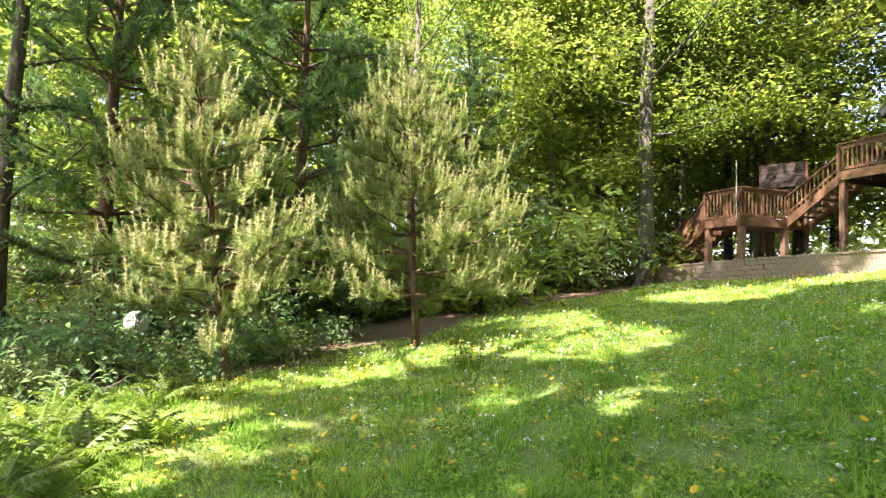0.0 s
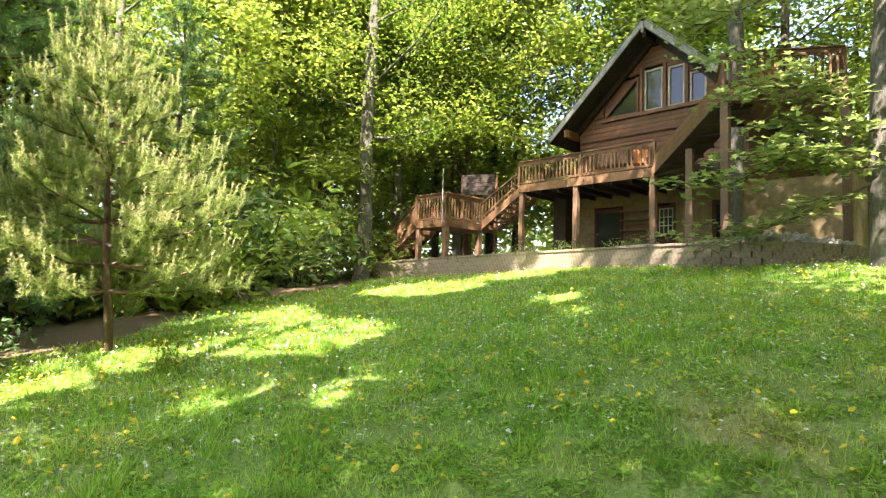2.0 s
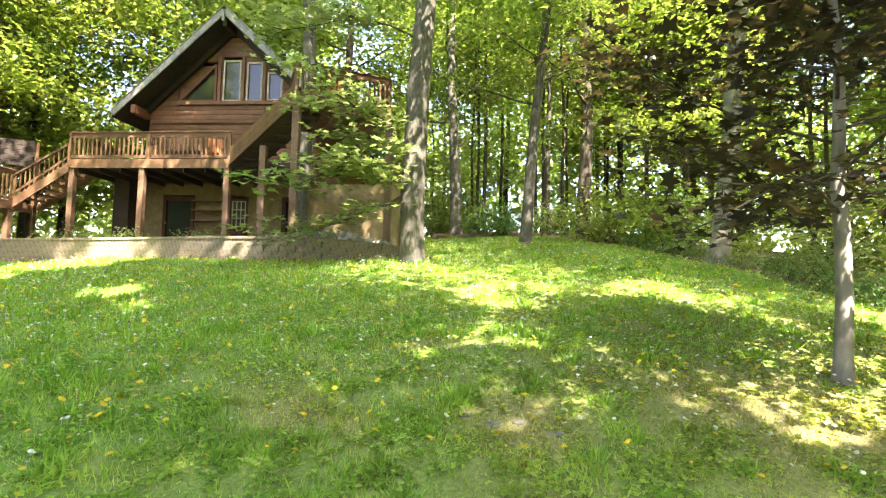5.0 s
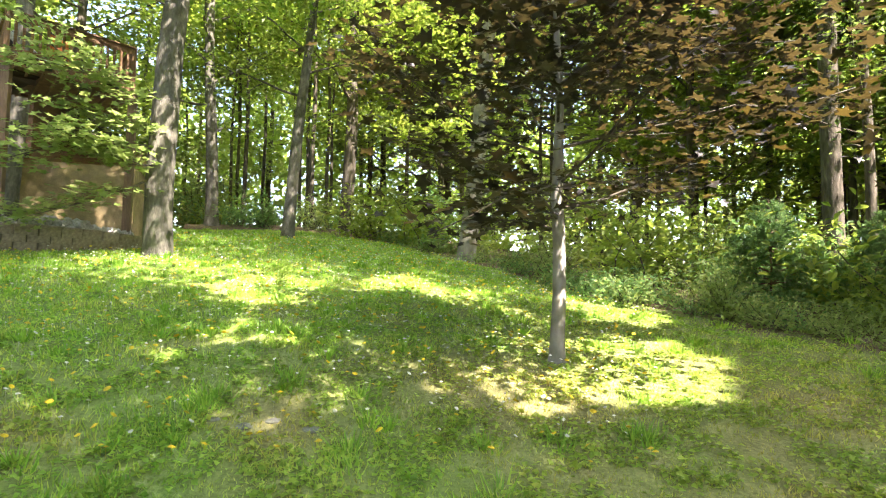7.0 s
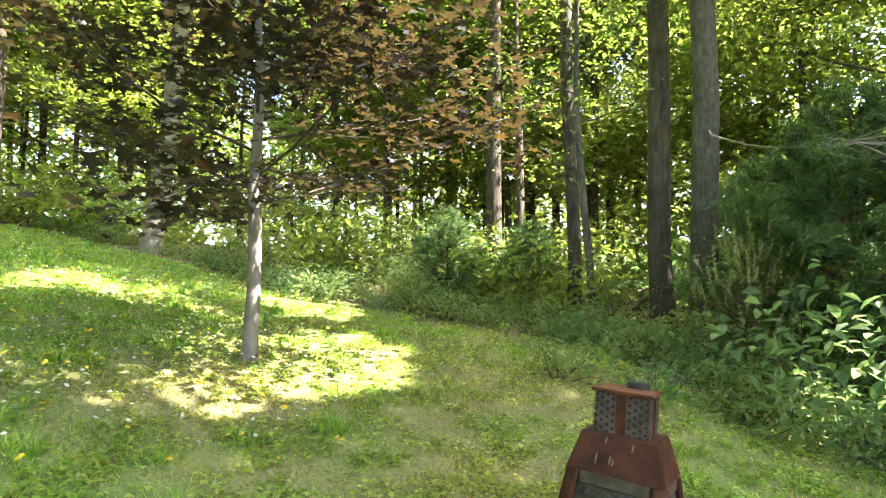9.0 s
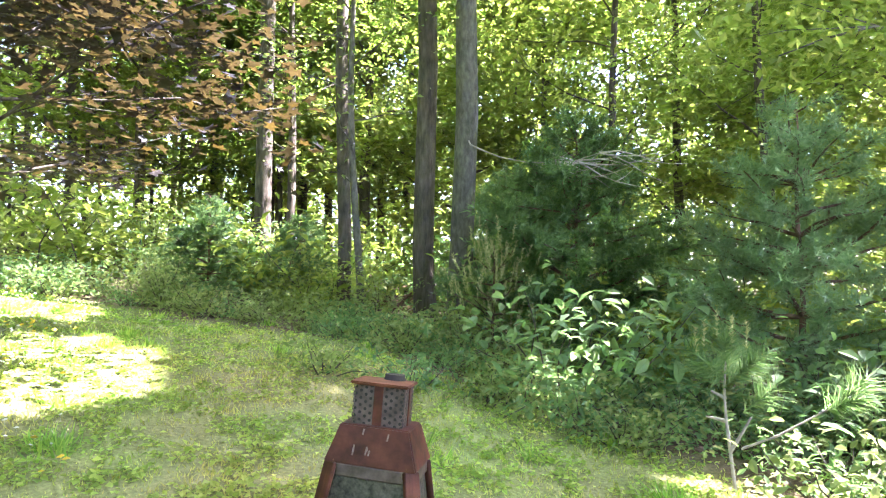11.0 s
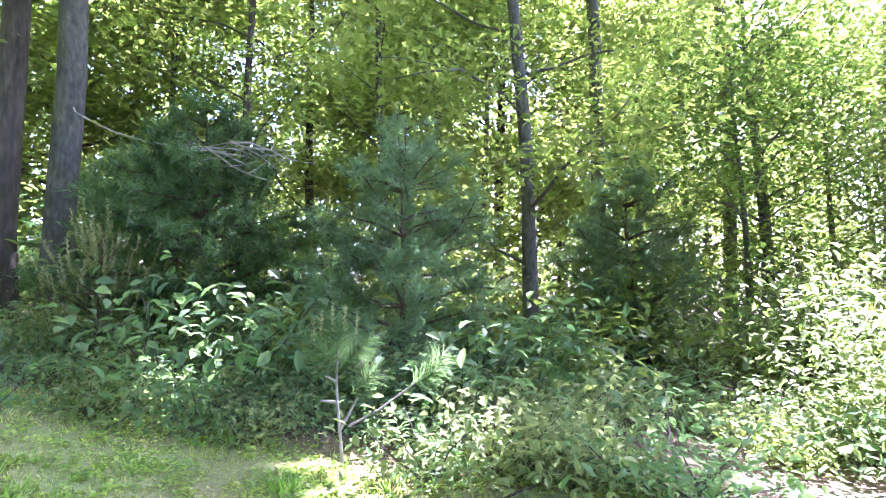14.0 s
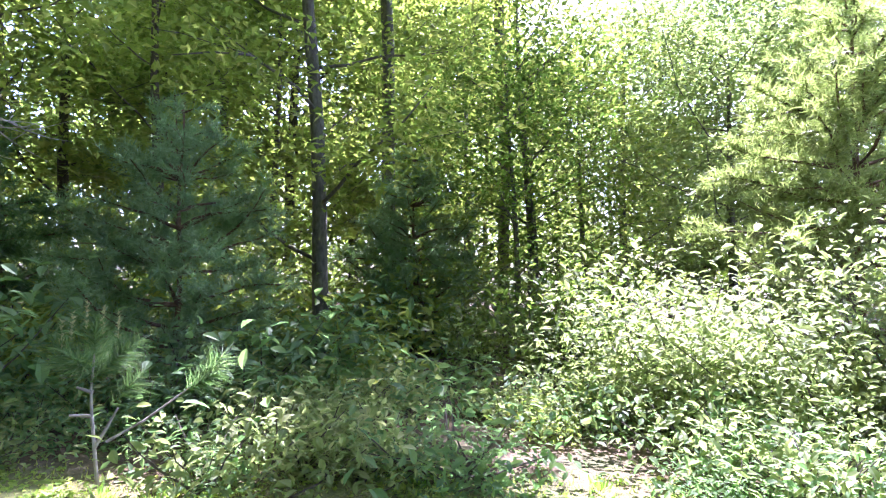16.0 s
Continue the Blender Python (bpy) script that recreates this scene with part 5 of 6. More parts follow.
def build_chiminea():
    x, y = polar(-134.9, 3.05) + (0.035, 0.035)
    z0 = float(ground(x, y)) - 0.1
    t = thing("chiminea", (x, y, z0), "rusty steel chiminea with perforated chimney and flat lid", "chiminea", turn=-153.0)
    t.matrix_world = Matrix.Translation((x, y, z0)) @ Matrix.Rotation(radians(4), 4, (0.707, -0.707, 0)) @ pose(0, 0, 0, 0, 0, -153) @ Matrix.Diagonal((1.03, 0.65, 1, 1))

    def frustum(name, b, tp, lo, hi, mat, label="", parent=t):
        bm = bmesh.new()
        vs = [bm.verts.new((sx * s / 2, sy * s / 2, z)) for z, s in ((lo, b), (hi, tp)) for sx, sy in ((-1, -1), (1, -1), (1, 1), (-1, 1))]
        for f in ((3, 2, 1, 0), (4, 5, 6, 7), (0, 1, 5, 4), (1, 2, 6, 5), (2, 3, 7, 6), (3, 0, 4, 7)):
            bm.faces.new([vs[i] for i in f])
        bmesh.ops.bevel(bm, geom=bm.edges[:], offset=0.006, segments=2, affect="EDGES")
        return bm_part(name, bm, mat, parent, label)

    frustum("base", 0.58, 0.58, 0.12, 0.2, RUST)
    for sx in (-1, 1):
        for sy in (-1, 1):
            bm = bmesh.new()
            bmesh.ops.create_cone(bm, cap_ends=True, segments=8, radius1=0.02, radius2=0.025, depth=0.16, matrix=Matrix.Translation((sx * 0.26, sy * 0.26, 0.08)))
            bm_part("leg", bm, RUST, t)
    body = frustum("firebox", 0.54, 0.385, 0.2, 0.70, SOOT, "sooty firebox behind mesh")
    # frame of the mesh sides
    for k in range(4):
        q = pose(0, 0, 0, 0, 0, 90 * k)
        for s in (-1, 1):
            p0, p1 = q @ Vector((s * 0.262, -0.275, 0.2)), q @ Vector((s * 0.187, -0.199, 0.70))
            bar("corner_strip", p0, p1, 0.07, 0.025, RUST, t)
        bar("rail", q @ Vector((-0.23, -0.275, 0.22)), q @ Vector((0.23, -0.275, 0.22)), 0.02, 0.06, RUST, t)
        bar("rail", q @ Vector((-0.16, -0.206, 0.67)), q @ Vector((0.16, -0.206, 0.67)), 0.02, 0.06, SOOT_PLATE, t)
    frustum("hood", 0.445, 0.335, 0.7, 0.88, RUST, "rust-red sloping hood with pale streaks")
    rng = np.random.default_rng(8)
    for k in range(6):
        u, w = rng.uniform(-0.14, 0.12), rng.uniform(0.72, 0.84)
        ln = rng.uniform(0.015, 0.055)
        yy = lambda z: -(0.2225 - (z - 0.7) / 0.18 * 0.055) - 0.003
        me = mesh_of("ash_streak", [(u, yy(w), w), (u + 0.008, yy(w), w), (u + 0.012, yy(w + ln), w + ln), (u + 0.004, yy(w + ln), w + ln)], [[0, 1, 2, 3]], ASH)
        part("ash_streak", me, t)
    for s in (-1, 1):
        bm = bmesh.new()
        bmesh.ops.create_uvsphere(bm, u_segments=8, v_segments=5, radius=0.009, matrix=Matrix.Translation((s * 0.175, -0.212, 0.71)))
        bm_part("bolt", bm, RUST_ORANGE, t)
    # perforated chimney: four plates with two fields of holes each
    frustum("flue_core", 0.24, 0.24, 0.87, 1.065, SOFFIT, "black inside of chimney")
    for k in range(4):
        q = pose(0, 0, 0, 0, 0, 90 * k)
        strip = part("flue_strip", box_mesh("flue_strip", (0.045, 0.006, 0.19), RUST, 0.002), t)
        strip.matrix_basis = q @ Matrix.Translation((0, -0.13, 0.975))
        verts, faces = [], []
        cols, rows_, w, hh = 10, 11, 0.25, 0.19
        for i in range(cols):
            for j in range(rows_):
                if (i + j) % 2:
                    continue
                cx, cz = -w / 2 + (i + 0.5) * w / cols, 0.875 + (j + 0.5) * hh / rows_
                hw, hz = w / cols, hh / rows_
                n = len(verts)
                outer = [(cx + hw * a, cz + hz * b) for a, b in ((-1, 0), (-0.5, -0.5), (0, -1), (0.5, -0.5), (1, 0), (0.5, 0.5), (0, 1), (-0.5, 0.5))]
                inner = [(cx - hz * 0.46 * math.cos(g * math.pi / 4), cz - hz * 0.46 * math.sin(g * math.pi / 4)) for g in range(8)]
                for u, v in outer + inner:
                    verts.append(q @ Vector((max(-0.125, min(0.125, u)), -0.126, max(0.875, min(1.065, v)))))
                for a in range(8):
                    faces.append([n + a, n + (a + 1) % 8, n + 8 + (a + 1) % 8, n + 8 + a])
        bm = bmesh.new()
        bm.from_mesh(mesh_of("flue_plate", verts, faces, SOOT_PLATE))
        bmesh.ops.remove_doubles(bm, verts=bm.verts[:], dist=0.0008)
        bm_part("flue_plate", bm, SOOT_PLATE, t, "steel plate pierced with rows of holes")
    lid = frustum("lid", 0.285, 0.29, 1.067, 1.082, RUST_ORANGE, "flat orange-rusted lid, slightly bent")
    bm = bmesh.new()
    bmesh.ops.create_cone(bm, cap_ends=True, segments=20, radius1=0.055, radius2=0.05, depth=0.03, matrix=Matrix.Translation((0.03, 0.1, 1.095)))
    bm_part("rain_cap", bm, SOFFIT, t)


build_chiminea()

# ---- undergrowth ----
U = "undergrowth shrubs"
shrub("large_leaf_bush", polar(-152.5, 7.3), 1.5, 1.9, 900, 0.2, LEAF_BLUE, 301, "broad bush of large drooping green leaves", tilt=0.6, stems=16, oval=True)
shrub("large_leaf_bush", polar(-178, 7.4), 1.25, 2.2, 1300, 0.19, LEAF_BLUE, 302, "dark green bush with large drooping leaves", tilt=0.6, stems=16, oval=True)
shrub("large_leaf_bush", polar(170, 8.0), 1.0, 2.4, 1300, 0.18, LEAF_BLUE, 303, "dark green bush with large drooping leaves", tilt=0.6, stems=16, oval=True)
# sunlit bushes get the paler leaf colour, the shaded one the darker
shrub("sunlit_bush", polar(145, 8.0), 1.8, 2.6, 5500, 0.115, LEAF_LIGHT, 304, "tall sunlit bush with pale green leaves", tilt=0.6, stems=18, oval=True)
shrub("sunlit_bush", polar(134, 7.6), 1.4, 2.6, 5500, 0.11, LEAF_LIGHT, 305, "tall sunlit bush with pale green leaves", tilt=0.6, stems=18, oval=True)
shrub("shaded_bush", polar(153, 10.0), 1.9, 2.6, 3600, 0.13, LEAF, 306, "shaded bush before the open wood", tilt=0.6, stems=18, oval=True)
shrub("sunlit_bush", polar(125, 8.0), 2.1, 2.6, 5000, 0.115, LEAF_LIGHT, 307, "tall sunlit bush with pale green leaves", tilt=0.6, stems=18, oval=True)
FERNS = [shrub("undergrowth_shrub", polar(-160 + 6 * k, 9.5 + k), 1.3 + 0.4 * k, 1.8, 1000, 0.155, (LEAF_WOOD, LEAF_BLUE, LEAF_LIGHT)[k], 310 + k, "leafy undergrowth shrub at the wood's edge", group=U, oval=True) for k in range(3)]
LOW = [shrub("low_plant", polar(-146 + 8 * k, 6.6 + 0.3 * k), 0.5, 1.1, 430, 0.09, (LEAF_LIGHT, LEAF_BLUE, LEAF_LIGHT)[k], 320 + k, "low leafy plant at the lawn's edge", group="low edge plants", stems=8, oval=True) for k in range(3)]
_r = np.random.default_rng(31)
HEIGHTS = (1.3, 1.7, 2.1)


def tall_enough(dist):
    return 0.75 + 0.2 * (dist - 5)


for _ in range(150):
    az = _r.uniform(-232, 44)
    if -66 < az < -21:
        continue
    dist = float(np.interp(az if az > -200 else az + 360, _ea, _ed)) + _r.uniform(1.0, 11)
    k = _r.integers(3)
    s = _r.uniform(0.5, 1.0) * tall_enough(dist) / HEIGHTS[k] * (0.5 if -100 < az < -64 else 1.0) * (0.6 if az < -205 else 1.0) * (0.78 if -150 < az < -100 else 1.0)
    x, y = polar(az, dist)
    copy_thing(FERNS[k], pose(x, y, float(ground(x, y)) - 0.05, 0, 0, _r.uniform(0, 360)) @ Matrix.Diagonal((s * 1.1, s * 1.1, s, 1)))
for _ in range(190):
    az = _r.uniform(-232, -84) if _r.uniform() < 0.87 else _r.uniform(10, 44)
    e = float(np.interp(az if az > -200 else az + 360, _ea, _ed))
    dist = e + _r.uniform(-0.1, 2.8)
    if -172 < az < -161 and dist < 6.2:
        continue
    x, y = polar(az, dist)
    s = _r.uniform(0.55, 1.3)
    copy_thing(LOW[_r.integers(3)], pose(x, y, float(ground(x, y)) - 0.03, 0, 0, _r.uniform(0, 360)) @ Matrix.Diagonal((s, s, s, 1)))


def build_sapling():
    """A small pine with forked pale stem and a tuft of long needles."""
    rng = np.random.default_rng(91)
    x, y = polar(-166.4, 5.1)
    t = thing("pine_sapling", (x, y, float(ground(x, y)) - 0.03), "small forked pine sapling with one needle tuft", "sapling")
    forks = [[(0, 0, 0), (0.03, 0.0, 0.3), (0.05, 0.02, 0.55), (0.06, 0.02, 0.75), (0.05, 0.0, 1.0)], [(0.03, 0, 0.32), (-0.06, 0.02, 0.48), (-0.12, 0.02, 0.6)], [(0.05, 0.02, 0.55), (0.2, 0, 0.56)], [(0.05, 0.02, 0.72), (0.16, 0.0, 0.76)]]
    part("stem", mesh_of("stem", *join([tube(p, np.linspace(0.016, 0.008, len(p)), 6) for p in forks]), TWIG), t)
    hubs = np.array([(0.05, 0.0, 1.02), (0.16, 0.02, 0.95), (-0.08, 0.03, 0.95), (0.07, 0.1, 0.9), (0.05, -0.1, 0.92), (-0.14, 0.02, 0.7), (0.0, 0.0, 0.86), (0.2, -0.05, 0.86), (-0.62, 0.05, 0.74), (-0.7, 0.02, 0.8)])
    ways = np.array([(0, 0, 1.0), (0.7, 0.1, 0.6), (-0.7, 0.1, 0.6), (0.2, 0.8, 0.5), (0.1, -0.8, 0.5), (-0.6, 0, 0.6), (-0.5, -0.5, 0.5), (0.6, -0.5, 0.5), (-0.6, 0.1, 0.3), (-0.5, 0.0, 0.6)])
    ways /= np.linalg.norm(ways, axis=1, keepdims=True)
    at = np.concatenate([hubs + ways * q for q in (0, 0.035, 0.07, 0.105, 0.14)])
    part("needle_tuft", mesh_of("needle_tuft", *needles(rng, at, np.concatenate([ways] * 5), 0.2, 0.009, 26), NEEDLE), t)
    part("side_stem", mesh_of("side_stem", *tube([(-0.05, 0.02, 0.36), (-0.3, 0.03, 0.5), (-0.62, 0.05, 0.74)], [0.012, 0.009, 0.006], 6), TWIG), t)
    tops = np.array([(0.0, 0, 1.16), (0.1, 0.03, 1.2), (0.2, 0.0, 1.12), (-0.1, 0, 1.12), (0.26, 0.03, 1.06)])
    shoots = np.concatenate([tops + (0, 0, q) for q in (0, 0.04, 0.08, 0.12, 0.16)])
    part("candle_growth", mesh_of("candle_growth", *needles(rng, shoots, np.tile((0.0, 0, 1.0), (25, 1)), 0.04, 0.012, 9), CANDLE), t)["kind"] = "stuff"


def build_dead_branch():
    rng = np.random.default_rng(17)
    x, y = polar(-143.2, 11.4)
    t = thing("dead_branch", (x, y, 0), "bare grey dead branch with drooping twigs", "branch")
    d = polar(-149.5, 7.9) - np.array((x, y))
    lp, lr = limb(rng, (0, 0, 4.4), (d[0], d[1], -1.0), float(np.hypot(*d)), 0.018, -0.05, 7)
    pieces = [tube(lp, lr, 6)]
    side = polar(-158, 7.9) - polar(-149, 7.9)
    for k in range(12):
        sp, sr = limb(rng, lp[4 + k % 4], (side[0] + rng.normal(0, 0.4), side[1] + rng.normal(0, 0.4), -0.35 + rng.normal(0, 0.25)), rng.uniform(0.6, 1.5), 0.014, 0.25, 5)
        pieces.append(tube(sp, sr, 5))
        for q in range(2):
            tp, tr = limb(rng, sp[2 + q], (side[0] + rng.normal(0, 0.8), side[1] + rng.normal(0, 0.8), rng.normal(0, 0.4)), 0.5, 0.008, 0.1, 3)
            pieces.append(tube(tp, tr, 4))
    part("twigwork", mesh_of("twigwork", *join(pieces), TWIG), t)


def build_small_things():
    x, y = polar(27.0, 10.6)
    z = float(ground(x, y))
    t = thing("round_dish", (x, y, z), "grey-white round dish on a thin stake", "dish", turn=27)
    bm = bmesh.new()
    bmesh.ops.create_cone(bm, cap_ends=True, segments=28, radius1=0.2, radius2=0.17, depth=0.07, matrix=Matrix.Translation((0, 0, 0.8)) @ pose(0, 0, 0, 82, 0, 18))
    bmesh.ops.bevel(bm, geom=bm.edges[:], offset=0.01, segments=2, affect="EDGES")
    bm_part("dish", bm, PLASTIC, t, smooth=True)
    part("stake", mesh_of("stake", *tube([(0, 0.05, -0.1), (0, 0.05, 0.8)], [0.02, 0.018], 8), TWIG), t)
    rng = np.random.default_rng(66)
    for az, d, r in ((-69.5, 4.85, 0.06), (-71.9, 4.7, 0.075), (-74.5, 4.75, 0.07), (-78, 4.6, 0.08)):
        x, y = polar(az, d)
        bm = bmesh.new()
        bmesh.ops.create_icosphere(bm, subdivisions=3, radius=r)
        for v in bm.verts:
            v.co *= 1 + 0.35 * noise.noise(v.co * 9 + Vector((az, 0, 0)))
            v.co.z *= 0.35
        me = bpy.data.meshes.new("field_stone")
        bm.to_mesh(me)
        bm.free()
        me.materials.append(STONE_MOSS)
        me.shade_smooth()
        ob = new("field_stone", me)
        ob.location = (x, y, float(ground(x, y)) - 0.012)
        tagged(ob, "flat pale stone bedded in the lawn", "stone", "lawn stones")
    # ferns and tall weeds by the young pines
    fronds = []
    for _ in range(5):
        ln = rng.uniform(0.4, 0.68)
        verts, faces, prev = [], [], None
        for q in range(13):
            u = q / 12
            c = np.array((ln * u * 0.8, 0.0, ln * (0.95 * u - 0.55 * u * u)))
            wd = 0.17 * (1 - u) ** 0.7 * ln * min(1.0, 0.35 + 3 * u)
            i = len(verts)
            verts += [c + (0, 0.004, 0), c - (0, 0.004, 0)]
            if q:
                faces.append([prev, prev + 1, i + 1, i])
                for sg, k in ((1, 0), (-1, 1)):
                    n = len(verts)
                    verts.append((c + verts[prev]) / 2 + (0.045, sg * wd, -0.012 - 0.03 * rng.uniform()))
                    faces.append([prev + k, i + k, n])
            prev = i
        fronds.append(mesh_of("frond", verts, faces, FERN))
    for k in range(42):
        az, d = (rng.uniform(24, 42), rng.uniform(5.6, 9.2)) if k < 26 else (rng.uniform(29, 41), rng.uniform(4.3, 6.2))
        x, y = polar(az, d)
        t = thing("fern", (x, y, float(ground(x, y)) - 0.02), "bright green fern at the lawn's edge", "fern", "ferns")
        for q in range(9):
            big = rng.uniform(0.75, 1.15)
            part("frond", fronds[rng.integers(5)], t).matrix_basis = pose(0, 0, 0, 0, rng.uniform(-12, 10), q * 40 + rng.uniform(-15, 15)) @ Matrix.Diagonal((big, big, big, 1))
    for az, d in ((24, 8.2), (8, 9.0), (-2, 8.4), (-3, 8.3), (-75.2, 10.2), (-73.6, 10.1), (-74.4, 10.3)):
        for q in range(4):
            x, y = polar(az + rng.uniform(-1, 1), d + rng.uniform(-0.3, 0.3))
            t = thing("tall_weed", (x, y, float(ground(x, y)) - 0.02), "tall thin flowering weed stalk in the lawn", "weed", "tall weeds")
            h = rng.uniform(0.3, 0.5)
            part("stalk", mesh_of("stalk", *tube([(0, 0, 0), (0.02, 0.01, h * 0.5), (0.03, 0.0, h)], [0.006, 0.005, 0.004], 5), FERN), t)
            p = np.stack([rng.normal(0.02, 0.03, 22), rng.normal(0, 0.03, 22), rng.uniform(0.05, h, 22)], 1)
            tagged(part("leaf_set", mesh_of("leaf_set", *leaves(rng, p, 0.07, 0.8, 0.3), FERN), t), kind="stuff")


def build_brush_pile():
    rng = np.random.default_rng(23)
    x, y = polar(-137.0, 14.2)
    t = thing("brush_pile", (x, y, float(ground(x, y))), "pile of fallen brown sticks under the trees", "sticks")
    for k in range(46):
        a, ln = rng.uniform(0, 6.28), rng.uniform(0.8, 2.2)
        c = rng.normal(0, 1, 3) * (0.9, 0.9, 0.12) + (0, 0, 0.3)
        d = np.array((math.cos(a), math.sin(a), rng.normal(0, 0.25)))
        r = rng.uniform(0.01, 0.03)
        part("stick", mesh_of("stick", *tube([c - d * ln / 2, c + rng.normal(0, 0.05, 3), c + d * ln / 2], [r, r * 0.9, r * 0.5], 6), TWIG if k % 5 == 0 else BARK_PINE), t)


build_brush_pile()
# the pale young needle colour makes this large pine look sunlit
pine("sunlit_pine", polar(129.0, 11.3), 6.6, 2.9, 58, "large pale sunlit pine at the wood's edge", 0.17, 0.02, 8, 14, 16, False, 1.0, up=0.1, dia=0.14, foliage=NEEDLE_YOUNG)
pine("small_pine", polar(-145.6, 9.6), 1.9, 0.75, 57, "small sparse pine with upright pale tips", 0.07, 0.008, 7, 7, 6, True, 0.5, (0, 0), 0.05, 0.1)
build_sapling()
build_dead_branch()
build_small_things()


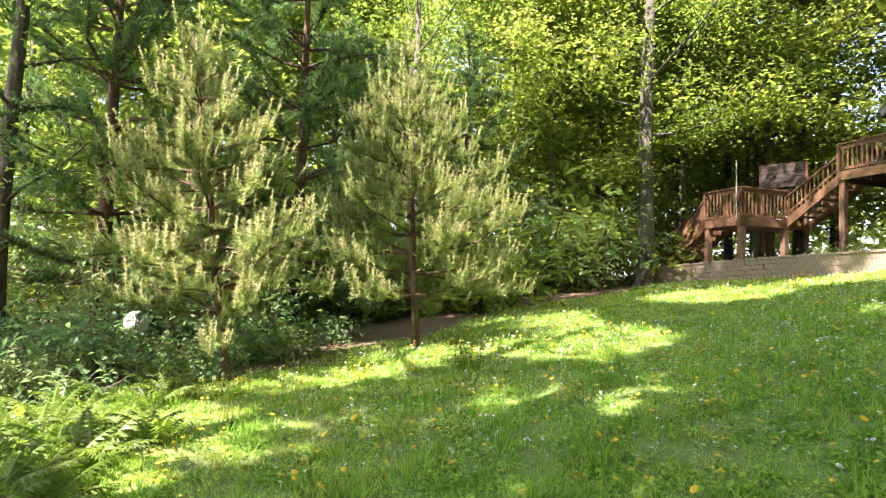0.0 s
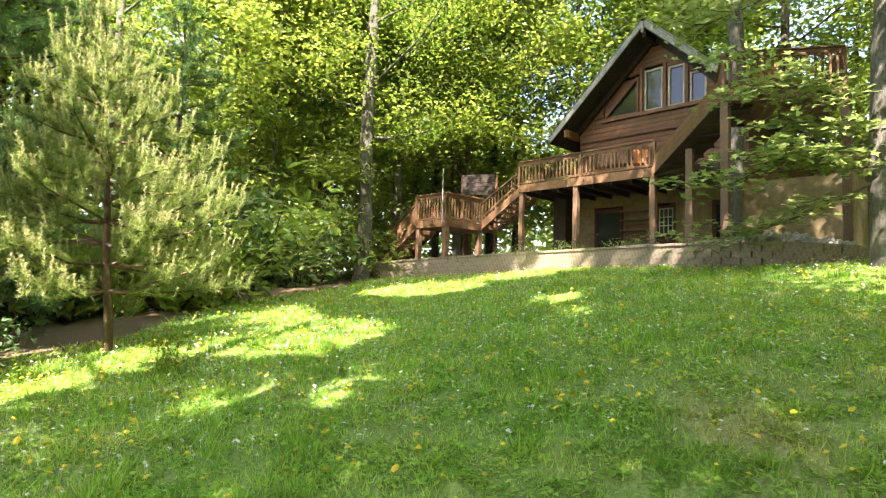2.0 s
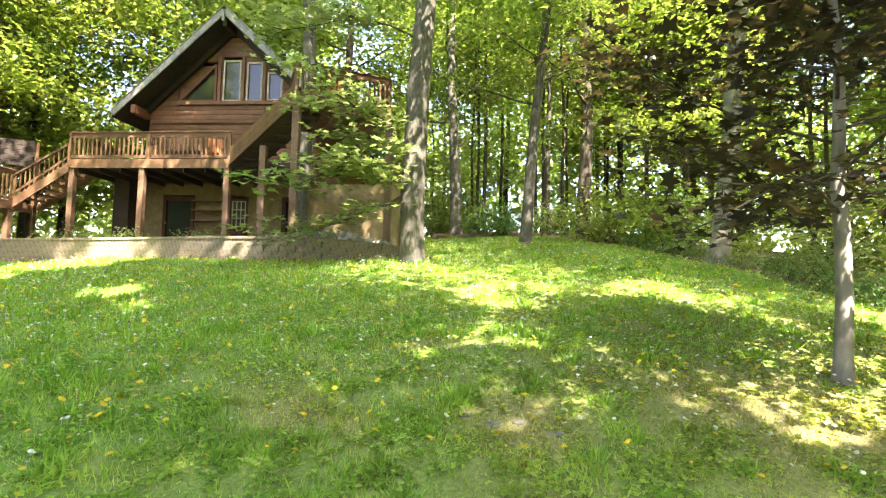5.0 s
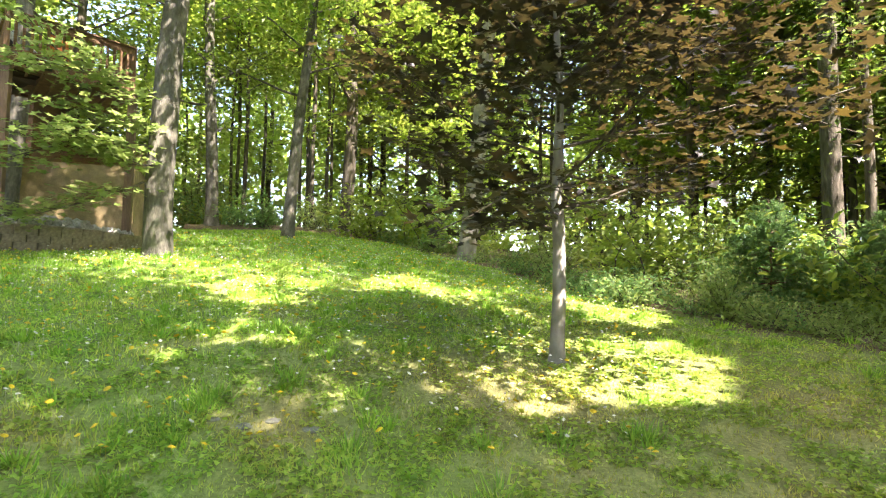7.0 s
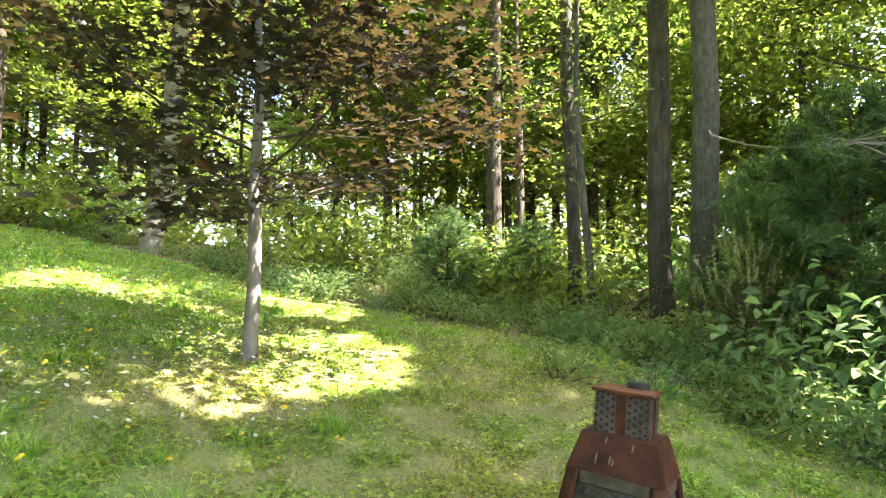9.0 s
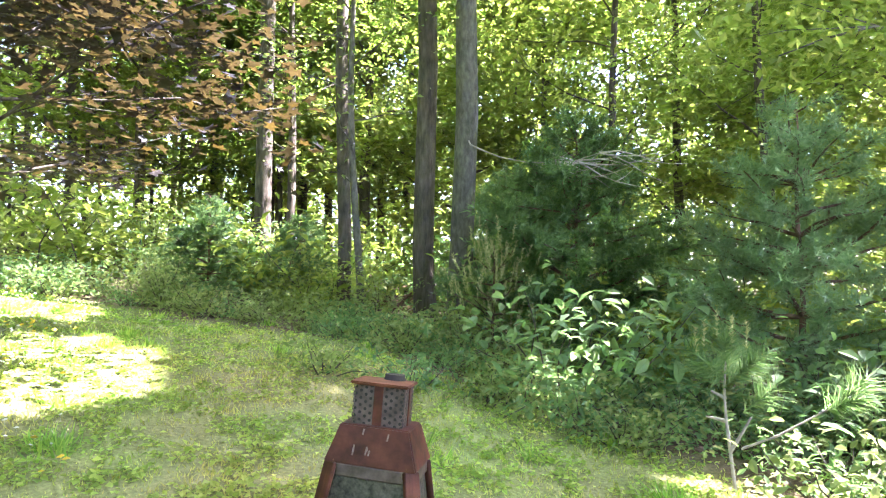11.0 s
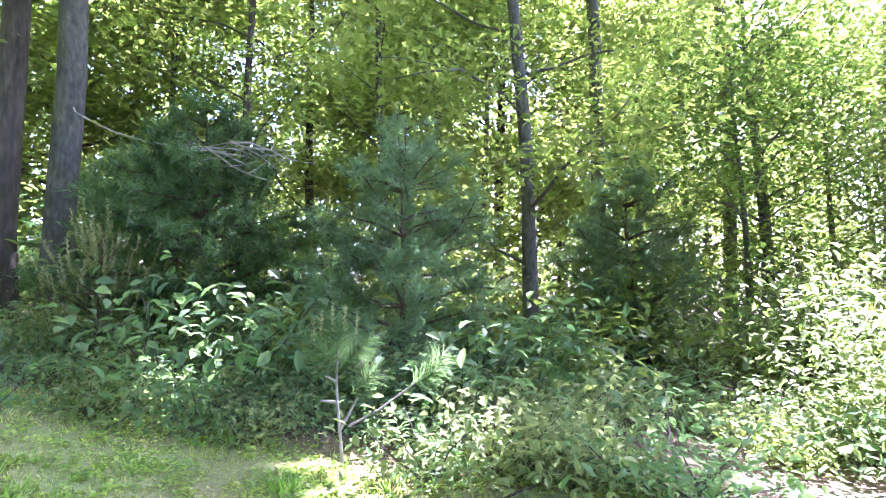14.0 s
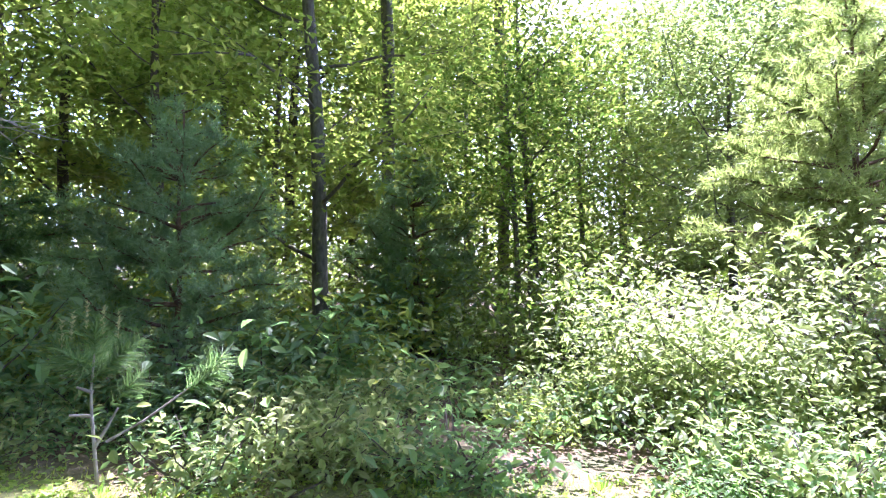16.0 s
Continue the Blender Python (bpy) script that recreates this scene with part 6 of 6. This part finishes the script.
# ---- lawn ----
def build_grass():
    rng = np.random.default_rng(14)
    n = 640000
    az = rng.uniform(-236, 44, n)
    d = 0.5 + 25 * rng.uniform(0, 1, n) ** 1.25
    rest = rng.uniform(0, 1, n) < 0.08
    az = np.where(rest & (d < 7), rng.uniform(44, 124, n), az)
    x, y = -np.sin(np.radians(az)) * d, np.cos(np.radians(az)) * d
    wrap = np.where(az < -200, az + 360, az)
    patch = np.clip(0.5 + 0.32 * mottled(x, y, 1.3, 1.0) + 0.3 * mottled(x, y, 0.42, 2.0), 0, 1)
    worn = dryness(x, y)
    keep = (d < np.interp(wrap, _ea, _ed) + rng.normal(0, 0.4, n)) & (rng.uniform(0, 1, n) < (0.45 + 0.55 * patch) * (1 - 0.25 * worn))
    keep &= ~((az < -18) & (az > -63) & (d > np.interp(az, _wa, _wd) - 0.2))
    x, y, d, patch, az = x[keep], y[keep], d[keep], patch[keep], az[keep]
    m = len(x)
    tall = (0.028 + 0.058 * patch ** 1.5) * rng.uniform(0.6, 1.4, m) * np.where(az > -20, 1.25, 1.0) * (1 - 0.35 * np.clip((-60 - az) / 40, 0, 1)) * (1 + d * 0.02)
    wide = 0.009 + 0.0011 * d
    lean = rng.normal(0, 0.45, (m, 2)) * tall[:, None]
    a = rng.uniform(0, math.pi, m)
    z = ground(x, y) - 0.01
    sx, sy = np.cos(a) * wide / 2, np.sin(a) * wide / 2
    v = np.stack([np.stack([x - sx, y - sy, z], 1), np.stack([x + sx, y + sy, z], 1), np.stack([x + lean[:, 0], y + lean[:, 1], z + tall], 1)], 1).reshape(-1, 3)
    blades = mesh_of("grass", v, np.arange(m)[:, None] * 3 + [0, 1, 2], GRASS)
    blades.attributes.new("dry", "FLOAT", "POINT").data.foreach_set("value", np.repeat(np.clip(dryness(x, y) + rng.normal(0, 0.15, m), 0, 1), 3).astype(np.float32))
    tagged(new("grass", blades), "rough green lawn grass with worn patches", "grass", kind="stuff")
    # tufts of longer grass
    q = rng.integers(0, m, 4000)
    q = q[(patch[q] > 0.55) & (dryness(x[q], y[q]) < 0.55)][:1000]
    rep = 34
    cx, cy = np.repeat(x[q], rep), np.repeat(y[q], rep)
    rr, th = np.abs(rng.normal(0, 0.09, len(cx))), rng.uniform(0, 6.28, len(cx))
    bx, by = cx + rr * np.cos(th), cy + rr * np.sin(th)
    bz = ground(bx, by) - 0.01
    h = rng.uniform(0.07, 0.16, len(cx)) * np.repeat(rng.uniform(0.6, 1.15, len(q)), rep)
    ox, oy = np.cos(th) * h * 0.5 + rng.normal(0, 0.03, len(cx)), np.sin(th) * h * 0.5 + rng.normal(0, 0.03, len(cx))
    w2 = 0.007 + 0.0008 * np.hypot(bx, by)
    sx2, sy2 = -np.sin(th) * w2, np.cos(th) * w2
    v = np.stack([np.stack([bx - sx2, by - sy2, bz], 1), np.stack([bx + sx2, by + sy2, bz], 1), np.stack([bx + ox, by + oy, bz + h], 1)], 1).reshape(-1, 3)
    tagged(new("grass_tufts", mesh_of("grass_tufts", v, np.arange(len(cx))[:, None] * 3 + [0, 1, 2], GRASS)), "longer grass tufts standing in the lawn", "grass", kind="stuff")
    # broad clover and plantain leaves close to the soil
    k = rng.integers(0, m, 300000)
    k = k[mottled(x[k], y[k], 0.8, 7.0) + 0.5 * mottled(x[k], y[k], 0.3, 3.0) > -0.1][:170000]
    p = np.stack([x[k] + rng.normal(0, 0.03, len(k)), y[k] + rng.normal(0, 0.03, len(k)), z[k] + rng.uniform(0.015, 0.05, len(k))], 1)
    cover = mesh_of("clover", *leaves(rng, p, 0.05, 0.5, 0.8), GRASS)
    cover.attributes.new("dry", "FLOAT", "POINT").data.foreach_set("value", np.repeat(0.6 * dryness(p[:, 0], p[:, 1]), 4).astype(np.float32))
    tagged(new("clover", cover), "low clover leaves in the lawn", "clover", kind="stuff")

    def flowers(name, count, size, mat, label, lo, hi, near, far):
        az = rng.uniform(lo, hi, count)
        d = near + (far - near) * rng.uniform(0, 1, count) ** 0.8
        px, py = -np.sin(np.radians(az)) * d, np.cos(np.radians(az)) * d
        ok = d < np.interp(az, _ea, _ed) - 0.3
        px, py, d = px[ok], py[ok], d[ok]
        zz = ground(px, py) + rng.uniform(0.06, 0.14, len(px))
        verts, faces = [], []
        for X, Y, Z, D in zip(px, py, zz, d):
            r = size * rng.uniform(0.7, 1.2) * (1 + D * 0.025)
            i = len(verts)
            tx, ty = rng.normal(0, 0.3, 2)
            verts.append((X, Y, Z + r * 0.55))
            for q in range(7):
                g = q * 6.283 / 7
                verts.append((X + r * math.cos(g), Y + r * math.sin(g), Z + r * (tx * math.cos(g) + ty * math.sin(g))))
            faces += [[i, i + 1 + q, i + 1 + (q + 1) % 7] for q in range(7)]
            verts += [(X - 0.002, Y, Z), (X + 0.002, Y, Z), (X, Y, Z - 0.12)]
            faces.append([i + 8, i + 9, i + 10])
        tagged(new(name, mesh_of(name, verts, faces, mat)), label, "flowers", kind="stuff")

    flowers("dandelions", 3200, 0.022, YELLOW, "yellow dandelions scattered in the lawn", -110, 25, 4, 22)
    flowers("white_clover_flowers", 6500, 0.0145, WHITE, "tiny white flowers scattered in the lawn", -110, 15, 4.5, 23)


build_grass()
